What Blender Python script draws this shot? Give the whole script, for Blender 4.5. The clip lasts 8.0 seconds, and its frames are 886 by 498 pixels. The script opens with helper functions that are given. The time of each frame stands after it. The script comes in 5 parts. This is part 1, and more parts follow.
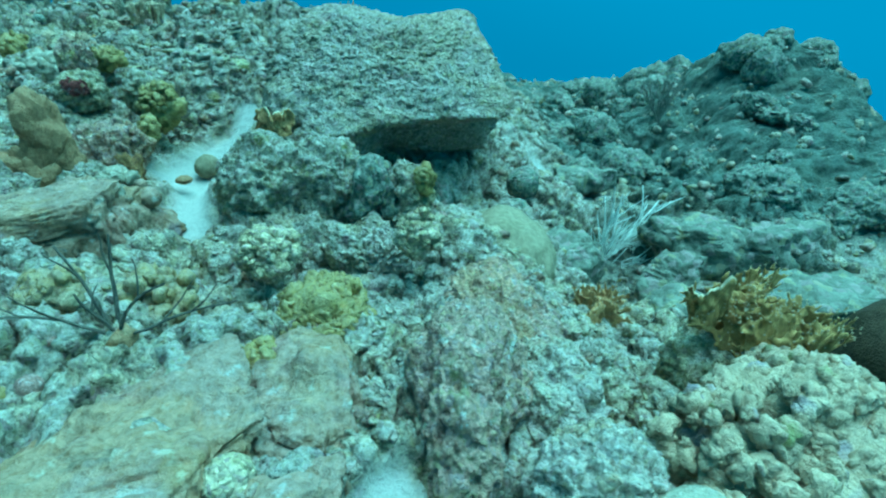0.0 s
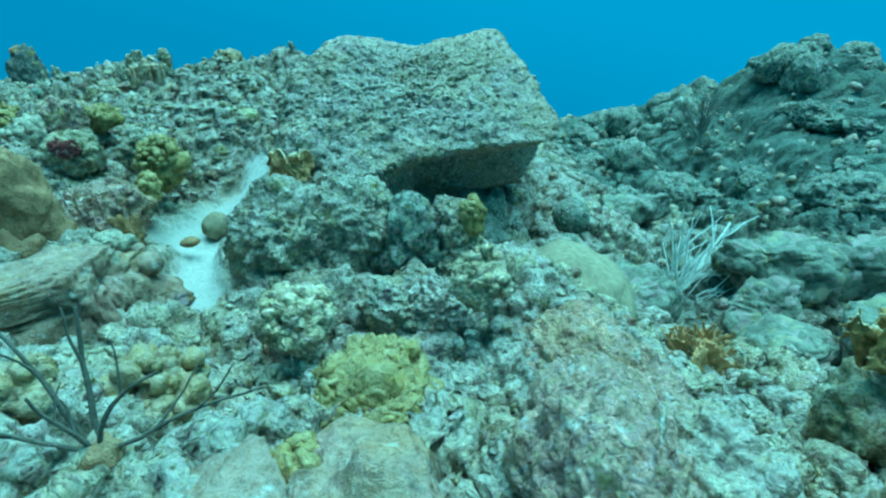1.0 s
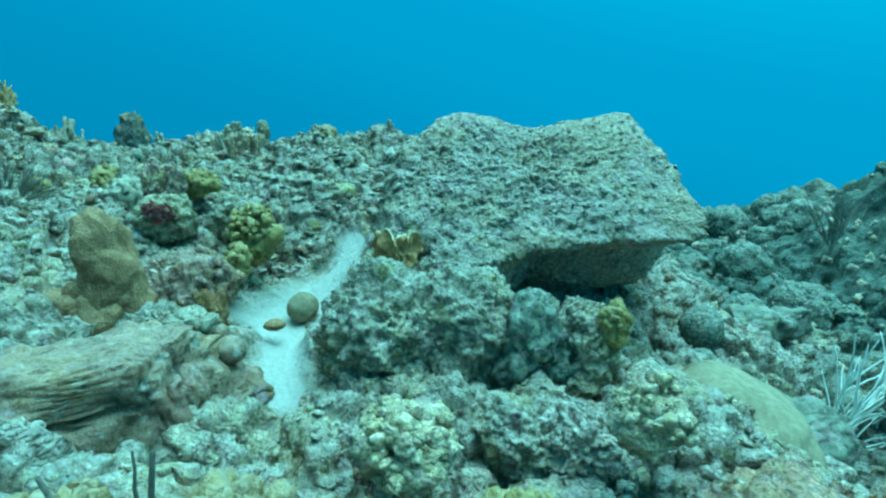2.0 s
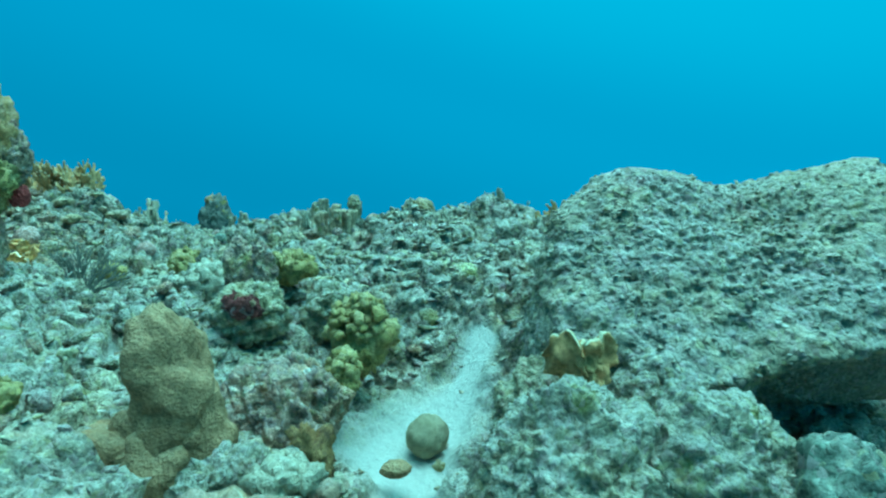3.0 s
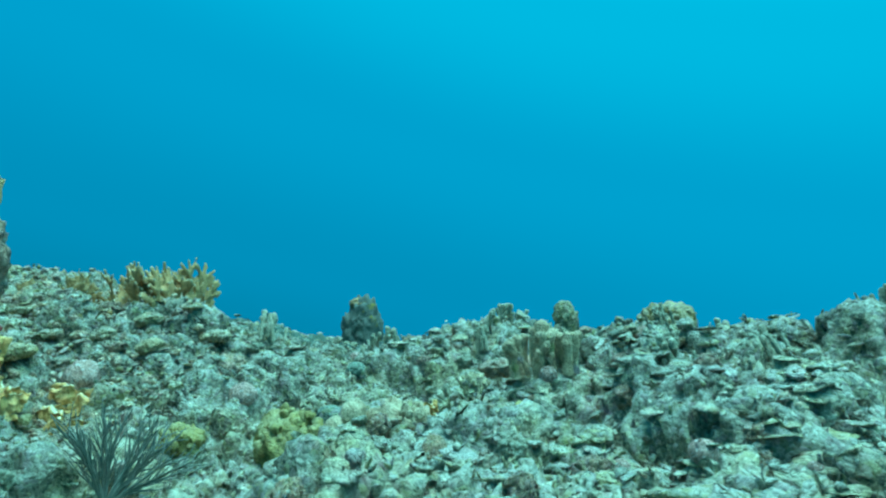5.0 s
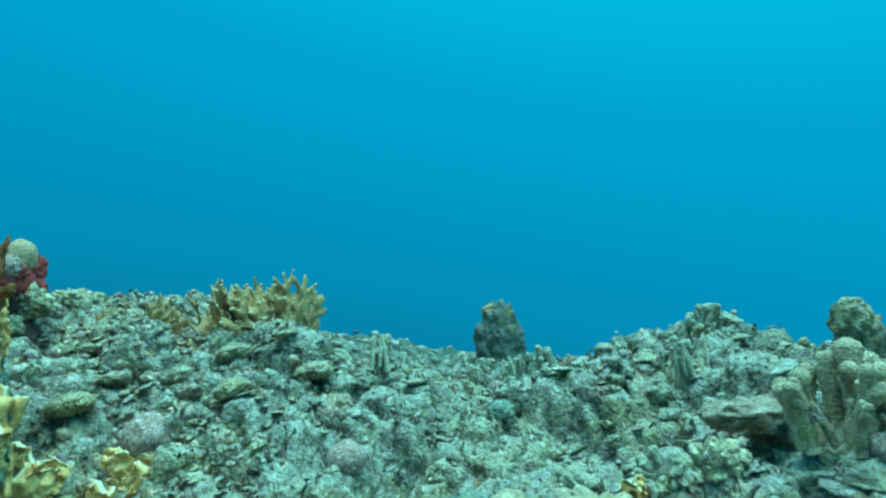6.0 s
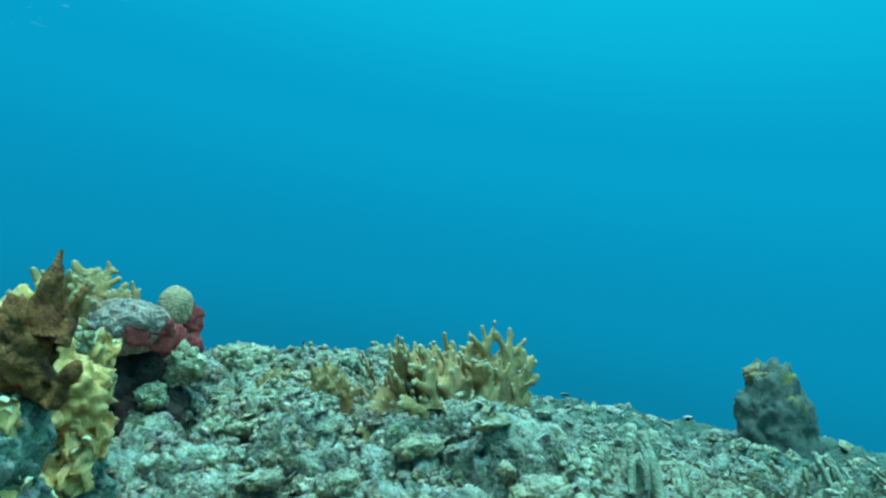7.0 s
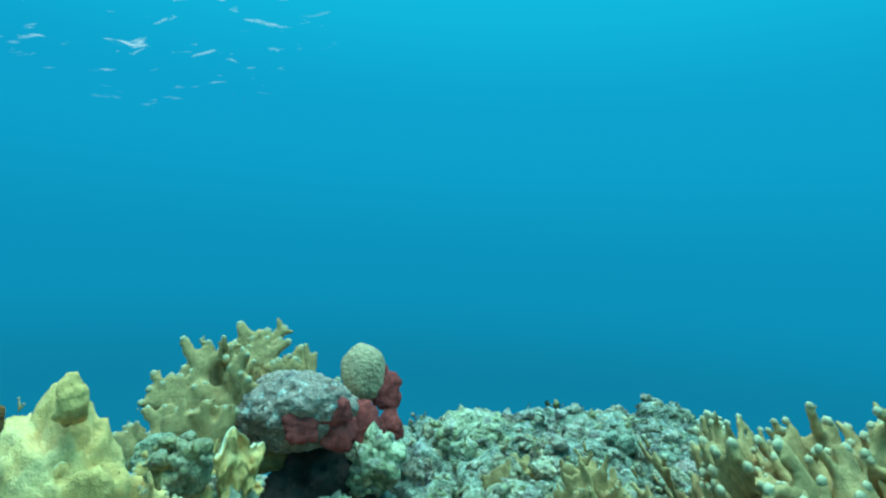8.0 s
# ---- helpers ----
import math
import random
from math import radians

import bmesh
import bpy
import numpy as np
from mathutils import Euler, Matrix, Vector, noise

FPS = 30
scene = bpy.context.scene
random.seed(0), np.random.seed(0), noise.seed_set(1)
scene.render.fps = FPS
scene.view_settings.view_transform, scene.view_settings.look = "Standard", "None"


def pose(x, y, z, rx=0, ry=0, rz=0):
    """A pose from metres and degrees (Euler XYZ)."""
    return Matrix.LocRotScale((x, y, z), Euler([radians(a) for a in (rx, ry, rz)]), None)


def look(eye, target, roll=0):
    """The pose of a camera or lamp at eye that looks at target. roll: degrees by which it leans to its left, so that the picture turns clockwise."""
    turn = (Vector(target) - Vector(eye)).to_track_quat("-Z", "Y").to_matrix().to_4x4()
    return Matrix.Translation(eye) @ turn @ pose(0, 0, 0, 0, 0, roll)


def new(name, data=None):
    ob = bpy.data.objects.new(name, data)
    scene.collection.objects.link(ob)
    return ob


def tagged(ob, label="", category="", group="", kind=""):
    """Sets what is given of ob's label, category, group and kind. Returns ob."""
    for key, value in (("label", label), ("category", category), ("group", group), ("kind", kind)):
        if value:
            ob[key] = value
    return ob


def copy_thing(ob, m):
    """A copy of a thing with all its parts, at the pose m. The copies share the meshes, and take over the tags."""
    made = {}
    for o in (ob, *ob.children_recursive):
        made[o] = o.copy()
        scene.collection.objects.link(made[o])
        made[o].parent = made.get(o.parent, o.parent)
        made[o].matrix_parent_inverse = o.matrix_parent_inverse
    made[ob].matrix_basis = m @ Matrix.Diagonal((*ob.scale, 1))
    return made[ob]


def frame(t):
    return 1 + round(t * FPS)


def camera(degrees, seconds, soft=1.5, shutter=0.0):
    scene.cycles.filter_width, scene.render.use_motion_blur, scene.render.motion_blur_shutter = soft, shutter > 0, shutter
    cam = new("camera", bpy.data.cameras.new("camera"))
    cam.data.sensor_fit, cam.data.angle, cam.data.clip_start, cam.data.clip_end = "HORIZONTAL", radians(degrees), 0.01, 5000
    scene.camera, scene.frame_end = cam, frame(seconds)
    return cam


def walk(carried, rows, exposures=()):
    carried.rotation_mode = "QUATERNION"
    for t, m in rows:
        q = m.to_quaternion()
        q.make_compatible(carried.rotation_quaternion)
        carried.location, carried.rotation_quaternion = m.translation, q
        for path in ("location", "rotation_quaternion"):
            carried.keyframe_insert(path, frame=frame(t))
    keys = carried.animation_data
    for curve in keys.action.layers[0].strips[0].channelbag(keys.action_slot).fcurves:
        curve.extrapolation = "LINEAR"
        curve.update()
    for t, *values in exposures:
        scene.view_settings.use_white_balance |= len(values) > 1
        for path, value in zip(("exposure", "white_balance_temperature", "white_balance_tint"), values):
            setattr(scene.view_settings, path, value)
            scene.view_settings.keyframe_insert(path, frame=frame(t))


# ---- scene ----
cam = camera(77.4, 8.0, soft=2.2)
PATH = [
    (0, (-0.216, 0.025, 1.396), (-0.085, 1.755, 0.402), -0.5),
    (0.5, (-0.27, 0.203, 1.292), (-0.07, 1.993, 0.422), -1.0),
    (1, (-0.335, 0.339, 1.212), (-0.23, 2.162, 0.395), -5.8),
    (1.5, (-0.414, 0.449, 1.193), (-0.379, 2.328, 0.51), -5.1),
    (1.7, (-0.452, 0.513, 1.181), (-0.456, 2.418, 0.571), -3.4),
    (2.8, (-0.767, 1.028, 1.134), (-1.011, 2.989, 0.828), -5.9),
    (3, (-0.822, 1.137, 1.117), (-1.108, 3.103, 0.885), -5.1),
    (3.5, (-0.967, 1.414, 1.12), (-1.352, 3.375, 1.027), -5.3),
    (4, (-1.106, 1.69, 1.132), (-1.59, 3.63, 1.161), -7.6),
    (4.2, (-1.158, 1.79, 1.137), (-1.714, 3.708, 1.241), -9.3),
    (5.3, (-1.466, 2.518, 1.199), (-2.335, 4.313, 1.349), -7.8),
    (5.5, (-1.535, 2.626, 1.199), (-2.472, 4.386, 1.365), -11.6),
    (6, (-1.729, 2.857, 1.222), (-2.89, 4.472, 1.429), -10.2),
    (6.5, (-1.978, 3.046, 1.284), (-3.386, 4.415, 1.665), -4.8),
    (7, (-2.236, 3.203, 1.333), (-3.798, 4.37, 1.777), -8.9),
    (7.5, (-2.482, 3.328, 1.386), (-4.217, 4.181, 1.897), -7.4),
    (8, (-2.726, 3.427, 1.462), (-4.567, 3.845, 2.123), -9.6),
]
walk(cam, [(t, look(eye, target, roll)) for t, eye, target, roll in PATH],
     [(0.0, -0.08, 5950, 10), (1.0, 0.05, 6000, 10), (1.7, 0.08, 6080, 10), (3.0, 0.08, 6330, 10), (4.2, 0.12, 6360, 10), (5.5, 0.04, 6420, 10), (6.8, 0.04, 6500, 10), (8.0, 0.07, 6620, 10)])

# ---- world, sun ----
SUN_DIR = Vector((0.16, 0.02, 1.0)).normalized()      # towards the sun
world = bpy.data.worlds.new("water")
scene.world = world
world.use_nodes = True
wn, wl = world.node_tree.nodes, world.node_tree.links
wn.clear()
w_out, w_bg, w_tc = wn.new("ShaderNodeOutputWorld"), wn.new("ShaderNodeBackground"), wn.new("ShaderNodeTexCoord")
w_dot, w_map, w_ramp = wn.new("ShaderNodeVectorMath"), wn.new("ShaderNodeMapRange"), wn.new("ShaderNodeValToRGB")
w_dot.operation = "DOT_PRODUCT"
w_dot.inputs[1].default_value = Vector((0.33, 0.15, 0.93)).normalized()
w_map.inputs[1].default_value, w_map.inputs[2].default_value = -1.0, 1.0
wl.new(w_tc.outputs["Generated"], w_dot.inputs[0])
wl.new(w_dot.outputs["Value"], w_map.inputs[0])
wl.new(w_map.outputs[0], w_ramp.inputs[0])
wl.new(w_ramp.outputs[0], w_bg.inputs[0])
wl.new(w_bg.outputs[0], w_out.inputs[0])
ramp = w_ramp.color_ramp
ramp.interpolation = "EASE"
WATER = [(0.0, (0.01, 0.30, 0.40)), (0.30, (0.004, 0.22, 0.34)), (0.40, (0.002, 0.21, 0.36)), (0.49, (0.001, 0.268, 0.475)), (0.625, (0.001, 0.34, 0.585)),
         (0.745, (0.002, 0.465, 0.71)), (0.84, (0.004, 0.60, 0.83)), (0.89, (0.24, 1.65, 1.8)), (0.93, (0.85, 3.75, 4.15)), (1.0, (1.2, 4.95, 5.55))]
ramp.elements[0].position, ramp.elements[0].color = WATER[0][0], (*WATER[0][1], 1)
ramp.elements[1].position, ramp.elements[1].color = WATER[-1][0], (*WATER[-1][1], 1)
for p, c in WATER[1:-1]:
    ramp.elements.new(p).color = (*c, 1)
w_bg.inputs[1].default_value = 1.0

sun = new("sun", bpy.data.lights.new("sun", "SUN"))
sun.data.energy, sun.data.angle, sun.data.color = 3.0, radians(48), (0.47, 0.97, 1.0)
sun.matrix_world = look(SUN_DIR * 20, (0, 0, 0))


# ---- noise on arrays ----
def hashed(i, seed):
    h = i[..., 0] * 374761393 + i[..., 1] * 668265263 + i[..., 2] * 1274126177 + seed * 974634777
    h = (h ^ (h >> 13)) * 1274126177 & 0x7FFFFFFF
    h = (h ^ (h >> 15)) * 2246822519 & 0x7FFFFFFF
    return ((h ^ (h >> 12)) & 0xFFFFFF) / 16777215.0


def vnoise(p, seed=0):
    """Smooth value noise, -1 to 1, of points (n, 3)."""
    i = np.floor(p).astype(np.int64)
    f = p - i
    f = f * f * f * (f * (f * 6 - 15) + 10)
    total = 0
    for dx in (0, 1):
        for dy in (0, 1):
            for dz in (0, 1):
                w = (f[:, 0] if dx else 1 - f[:, 0]) * (f[:, 1] if dy else 1 - f[:, 1]) * (f[:, 2] if dz else 1 - f[:, 2])
                total = total + w * hashed(i + np.array((dx, dy, dz)), seed)
    return total * 2 - 1


def fbm(p, octaves=4, seed=0, gain=0.5):
    total, amp = 0, 1.0
    for o in range(octaves):
        total = total + amp * vnoise(p * 2.03 ** o + 17.3 * o, seed + o)
        amp *= gain
    return total


def worley(p, seed=0, flat=False):
    """Distance to the nearest of jittered points, one in each unit cell."""
    i = np.floor(p).astype(np.int64)
    best = np.full(len(p), 9.0)
    for dx in (-1, 0, 1):
        for dy in (-1, 0, 1):
            for dz in ((0,) if flat else (-1, 0, 1)):
                c = i + np.array((dx, dy, dz))
                q = c + np.stack([hashed(c, seed + k) for k in (1, 2, 3)], -1)
                d = p - q
                if flat:
                    d[:, 2] = 0
                best = np.minimum(best, (d * d).sum(-1))
    return np.sqrt(best)


# ---- materials ----
def mat(name, colours, scale=6.0, fine=60.0, bump=0.5, rough=0.9, silt_toplight=0.0, silt_toplight_colour=(0.52, 0.49, 0.41), tip=None, cell=0.0, spots=(), sand=None, turf=None, broken=0.0, mottle=0.0, tones=(0.62, 1.34), patchy=0.0):
    """A reef surface: broad and fine colour changes, sediment on what faces up that also paints light from above,
    relief of grain and polyps.
    """
    m = bpy.data.materials.new(name)
    m.use_nodes = True
    n, l = m.node_tree.nodes, m.node_tree.links
    b = n["Principled BSDF"]
    b.inputs["Roughness"].default_value = rough
    b.inputs["Specular IOR Level"].default_value = 0.15
    tc, info = n.new("ShaderNodeTexCoord"), n.new("ShaderNodeObjectInfo")
    shift = n.new("ShaderNodeVectorMath")
    shift.operation = "MULTIPLY_ADD"
    shift.inputs[1].default_value = (1, 1, 1)
    spread = n.new("ShaderNodeMath")
    spread.operation, spread.inputs[1].default_value = "MULTIPLY", 13.0
    l.new(info.outputs["Random"], spread.inputs[0])
    l.new(tc.outputs["Object"], shift.inputs[0])
    l.new(spread.outputs[0], shift.inputs[2])
    where = shift.outputs[0]

    def noise_at(s, detail=6.0, rough_n=0.6):
        t = n.new("ShaderNodeTexNoise")
        t.inputs["Scale"].default_value, t.inputs["Detail"].default_value, t.inputs["Roughness"].default_value = s, detail, rough_n
        l.new(where, t.inputs["Vector"])
        return t.outputs["Fac"]

    def mixed(f, a, c, kind="MIX"):
        x = n.new("ShaderNodeMix")
        x.data_type, x.blend_type = "RGBA", kind
        for value, socket in ((f, x.inputs[0]), (a, x.inputs[6]), (c, x.inputs[7])):
            if isinstance(value, (int, float)):
                socket.default_value = value
            elif isinstance(value, tuple):
                socket.default_value = (*value, 1)
            else:
                l.new(value, socket)
        return x.outputs[2]

    def ranged(v, lo, hi, a=0.0, c=1.0):
        x = n.new("ShaderNodeMapRange")
        x.inputs[1].default_value, x.inputs[2].default_value, x.inputs[3].default_value, x.inputs[4].default_value = lo, hi, a, c
        l.new(v, x.inputs[0])
        return x.outputs[0]

    r = n.new("ShaderNodeValToRGB")
    e = r.color_ramp.elements
    e[0].position, e[0].color = 0.38, (*colours[0], 1)
    e[1].position, e[1].color = 0.62, (*colours[-1], 1)
    for k, c in enumerate(colours[1:-1]):
        e.new(0.38 + 0.24 * (k + 1) / (len(colours) - 1)).color = (*c, 1)
    l.new(noise_at(scale, 9.0, 0.68), r.inputs[0])
    colour = r.outputs[0]
    grain = noise_at(fine, 5.0, 0.7)
    colour = mixed(1.0, colour, mixed(ranged(grain, 0.3, 0.7), (0.66, 0.66, 0.66), (1.16, 1.16, 1.16)), "MULTIPLY")
    for s_colour, s_scale, s_lo in spots:
        colour = mixed(ranged(noise_at(s_scale, 3.0), s_lo, s_lo + 0.08), colour, s_colour)
    knob = None
    if mottle:
        wave, knob = n.new("ShaderNodeVectorMath"), n.new("ShaderNodeTexVoronoi")
        wave.operation = "MULTIPLY_ADD"
        wave.inputs[1].default_value = (0.03, 0.03, 0.03)
        wob = n.new("ShaderNodeTexNoise")
        wob.inputs["Scale"].default_value = 30
        l.new(where, wob.inputs["Vector"])
        l.new(wob.outputs["Color"], wave.inputs[0])
        l.new(where, wave.inputs[2])
        knob.inputs["Scale"].default_value = mottle
        l.new(wave.outputs[0], knob.inputs["Vector"])
        tone = n.new("ShaderNodeSeparateColor")
        l.new(knob.outputs["Color"], tone.inputs[0])
        colour = mixed(1.0, colour, ranged(tone.outputs[0], 0.0, 1.0, *tones), "MULTIPLY")
        colour = mixed(ranged(tone.outputs[1], 0.78, 0.86, 0.0, 0.5), colour, (0.46, 0.32, 0.31))
        colour = mixed(ranged(tone.outputs[2], 0.87, 0.91, 0.0, 0.4), colour, (0.46, 0.40, 0.20))
    if broken:
        isl = n.new("ShaderNodeNewGeometry")
        piece = ranged(isl.outputs["Random Per Island"], 0.0, 1.0, 1 - broken, 1 + broken)
        colour = mixed(1.0, colour, piece, "MULTIPLY")
        pick = n.new("ShaderNodeMath")
        pick.operation, pick.inputs[1].default_value = "FRACT", 0.0
        many = n.new("ShaderNodeMath")
        many.operation, many.inputs[1].default_value = "MULTIPLY", 7.3
        l.new(isl.outputs["Random Per Island"], many.inputs[0])
        l.new(many.outputs[0], pick.inputs[0])
        colour = mixed(ranged(pick.outputs[0], 0.80, 0.84, 0.0, 0.55), colour, (0.42, 0.28, 0.26))
        colour = mixed(ranged(pick.outputs[0], 0.14, 0.10, 0.0, 0.55), colour, (0.40, 0.34, 0.14))
    # silt on upward faces; its paleness also paints top light against darker sides
    if silt_toplight:
        geo, sep = n.new("ShaderNodeNewGeometry"), n.new("ShaderNodeSeparateXYZ")
        l.new(geo.outputs["Normal"], sep.inputs[0])
        up = ranged(sep.outputs[2], 0.30, 0.85, 0.0, silt_toplight)
        amount = n.new("ShaderNodeMath")
        amount.operation = "MULTIPLY"
        l.new(up, amount.inputs[0])
        l.new(ranged(noise_at(scale * 5.5, 5.0, 0.65), 0.36, 0.56), amount.inputs[1])
        colour = mixed(amount.outputs[0], colour, mixed(ranged(grain, 0.3, 0.7), tuple(0.8 * c for c in silt_toplight_colour), silt_toplight_colour))
    if patchy:
        # films of algae and crust: broad tan, olive, mauve and rust tints
        for t_colour, t_scale, t_lo, t_amount in (((1.10, 0.98, 0.74), 3.1, 0.50, 0.9), ((1.00, 1.00, 0.70), 4.3, 0.58, 0.5), ((1.06, 0.88, 0.96), 5.7, 0.58, 0.8), ((1.15, 0.80, 0.58), 7.9, 0.63, 0.8)):
            colour = mixed(ranged(noise_at(t_scale, 5.0, 0.65), t_lo, t_lo + 0.08, 0.0, t_amount * patchy), colour, mixed(1.0, colour, t_colour, "MULTIPLY"))
    # painted water haze: blue-green mixed in by the turf attribute
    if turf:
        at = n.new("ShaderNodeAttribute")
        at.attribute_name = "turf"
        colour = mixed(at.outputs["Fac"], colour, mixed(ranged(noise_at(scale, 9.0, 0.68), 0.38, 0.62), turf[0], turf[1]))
    if sand:
        at = n.new("ShaderNodeAttribute")
        at.attribute_name = "sand"
        colour = mixed(at.outputs["Fac"], colour, mixed(ranged(grain, 0.3, 0.7), tuple(0.82 * c for c in sand), sand))
    if tip:
        at = n.new("ShaderNodeAttribute")
        at.attribute_name = "tip"
        colour = mixed(ranged(at.outputs["Fac"], 0.62, 0.92), colour, tip)
    l.new(colour, b.inputs["Base Color"])
    height = grain
    bp = n.new("ShaderNodeBump")
    bp.inputs["Strength"].default_value, bp.inputs["Distance"].default_value = bump, 0.020
    l.new(height, bp.inputs["Height"])
    if knob:
        b3 = n.new("ShaderNodeBump")
        b3.invert = True
        b3.inputs["Strength"].default_value, b3.inputs["Distance"].default_value = 0.9, 0.008
        if sand:
            at = n.new("ShaderNodeAttribute")
            at.attribute_name = "sand"
            l.new(ranged(at.outputs["Fac"], 0.0, 1.0, 0.8, 0.04), b3.inputs["Strength"])
        l.new(knob.outputs["Distance"], b3.inputs["Height"])
        l.new(bp.outputs[0], b3.inputs["Normal"])
        bp = b3
    if cell:
        v = n.new("ShaderNodeTexVoronoi")
        v.inputs["Scale"].default_value = cell
        l.new(where, v.inputs["Vector"])
        b2 = n.new("ShaderNodeBump")
        b2.inputs["Strength"].default_value, b2.inputs["Distance"].default_value = 0.7, 0.004
        l.new(v.outputs["Distance"], b2.inputs["Height"])
        l.new(bp.outputs[0], b2.inputs["Normal"])
        l.new(b2.outputs[0], b.inputs["Normal"])
    else:
        l.new(bp.outputs[0], b.inputs["Normal"])
    return m


# silt colour, kept bright so that tops look lit from above
SILT_TOPLIGHT = (0.58, 0.545, 0.465)
# the turf pair holds haze tones for the slope and ridge back
REEF = mat("reef_rock", [(0.118, 0.102, 0.073), (0.359, 0.306, 0.224), (0.205, 0.182, 0.124), (0.558, 0.474, 0.366), (0.291, 0.252, 0.177)], 13, 60, 0.8, silt_toplight=0.62, silt_toplight_colour=SILT_TOPLIGHT, sand=(0.52, 0.52, 0.46), turf=((0.035, 0.075, 0.060), (0.11, 0.19, 0.155)), mottle=80,
           spots=(((0.30, 0.19, 0.20), 6, 0.64), ((0.38, 0.35, 0.13), 4.5, 0.65), ((0.20, 0.13, 0.10), 3.2, 0.66)), patchy=0.65)
RUBBLE = mat("coral_rubble", [(0.136, 0.116, 0.082), (0.463, 0.386, 0.292), (0.279, 0.242, 0.165), (0.700, 0.588, 0.459), (0.380, 0.322, 0.231)], 9, 75, 0.8, silt_toplight=0.70, silt_toplight_colour=SILT_TOPLIGHT,
             spots=(((0.36, 0.23, 0.24), 5, 0.66), ((0.40, 0.37, 0.15), 4, 0.66), ((0.56, 0.52, 0.44), 30, 0.62)), broken=0.25, mottle=85, patchy=0.65)
BOULDER = mat("boulder_turf", [(0.190, 0.162, 0.122), (0.407, 0.347, 0.264), (0.274, 0.239, 0.174), (0.515, 0.435, 0.345)], 12, 70, 0.7, mottle=70, tones=(0.82, 1.16), silt_toplight=0.55, silt_toplight_colour=(0.56, 0.52, 0.45), spots=(((0.46, 0.43, 0.37), 26, 0.61), ((0.10, 0.10, 0.08), 32, 0.66), ((0.26, 0.18, 0.17), 5, 0.66)), patchy=0.5)
PINK = mat("pink_rock", [(0.214, 0.118, 0.084), (0.617, 0.363, 0.270), (0.402, 0.265, 0.170), (0.779, 0.470, 0.355)], 13, 70, 0.9, silt_toplight=0.22, spots=(((0.35, 0.10, 0.12), 9, 0.68), ((0.40, 0.36, 0.16), 6, 0.67), ((0.56, 0.52, 0.44), 30, 0.60)), mottle=80, tones=(0.78, 1.20), patchy=0.65)
# real turf green that also paints water haze onto the slope's mounds
TURF_HAZE = mat("green_turf_haze_rock", [(0.065, 0.098, 0.075), (0.208, 0.260, 0.202), (0.124, 0.169, 0.124), (0.325, 0.358, 0.293)], 11, 55, 0.9, silt_toplight=0.45, silt_toplight_colour=(0.40, 0.41, 0.33), mottle=60)
CRUST = mat("brown_crust_rock", [(0.188, 0.163, 0.112), (0.500, 0.431, 0.319), (0.325, 0.294, 0.200), (0.675, 0.581, 0.456)], 15, 70, 1.0, silt_toplight=0.65, silt_toplight_colour=SILT_TOPLIGHT, spots=(((0.34, 0.22, 0.22), 8, 0.67), ((0.38, 0.34, 0.14), 7, 0.64)), mottle=80, tones=(0.75, 1.22), patchy=0.65)
SLAB = mat("dusty_slab", [(0.193, 0.124, 0.080), (0.444, 0.286, 0.195), (0.309, 0.204, 0.132), (0.533, 0.348, 0.243)], 11, 45, 1.0, silt_toplight=0.40, silt_toplight_colour=(0.60, 0.47, 0.39), spots=(((0.13, 0.12, 0.09), 9, 0.63), ((0.50, 0.45, 0.38), 21, 0.60), ((0.33, 0.25, 0.25), 5, 0.64)), patchy=0.7)
YELLOW = mat("mustard_coral", [(0.240, 0.157, 0.052), (0.442, 0.313, 0.112), (0.336, 0.248, 0.103), (0.509, 0.383, 0.181)], 14, 90, 0.5, silt_toplight=0.15, cell=120)
PALE = mat("pale_coral", [(0.326, 0.274, 0.185), (0.444, 0.385, 0.274), (0.503, 0.444, 0.333)], 12, 80, 0.5, silt_toplight=0.3, cell=150)
BROWN = mat("brown_coral", [(0.269, 0.142, 0.070), (0.419, 0.232, 0.123), (0.339, 0.187, 0.096)], 9, 90, 0.5, cell=150, silt_toplight=0.30, silt_toplight_colour=(0.46, 0.35, 0.22))


# ---- mesh tools ----
def link_mesh(name, verts, faces, material, parent=None, label="", smooth=True, **attributes):
    me = bpy.data.meshes.new(name)
    verts = np.asarray(verts, dtype=np.float32)
    faces = np.asarray(faces, dtype=np.int32)
    k = faces.shape[1]
    me.vertices.add(len(verts))
    me.vertices.foreach_set("co", verts.ravel())
    me.loops.add(faces.size)
    me.loops.foreach_set("vertex_index", faces.ravel())
    me.polygons.add(len(faces))
    me.polygons.foreach_set("loop_start", np.arange(0, faces.size, k, dtype=np.int32))
    me.polygons.foreach_set("use_smooth", np.full(len(faces), smooth))
    me.update(calc_edges=True)
    for key, values in attributes.items():
        me.attributes.new(key, "FLOAT", "POINT").data.foreach_set("value", np.asarray(values, dtype=np.float32))
    me.materials.append(material)
    ob = new(name, me)
    if parent:
        ob.parent = parent
    return tagged(ob, label)


def ico(level):
    bm = bmesh.new()
    bmesh.ops.create_icosphere(bm, subdivisions=level, radius=1.0)
    v = np.array([q.co[:] for q in bm.verts])
    f = np.array([[q.index for q in face.verts] for face in bm.faces])
    bm.free()
    return v, f


ICO = {k: ico(k) for k in (1, 2, 3, 4, 5, 6, 7)}


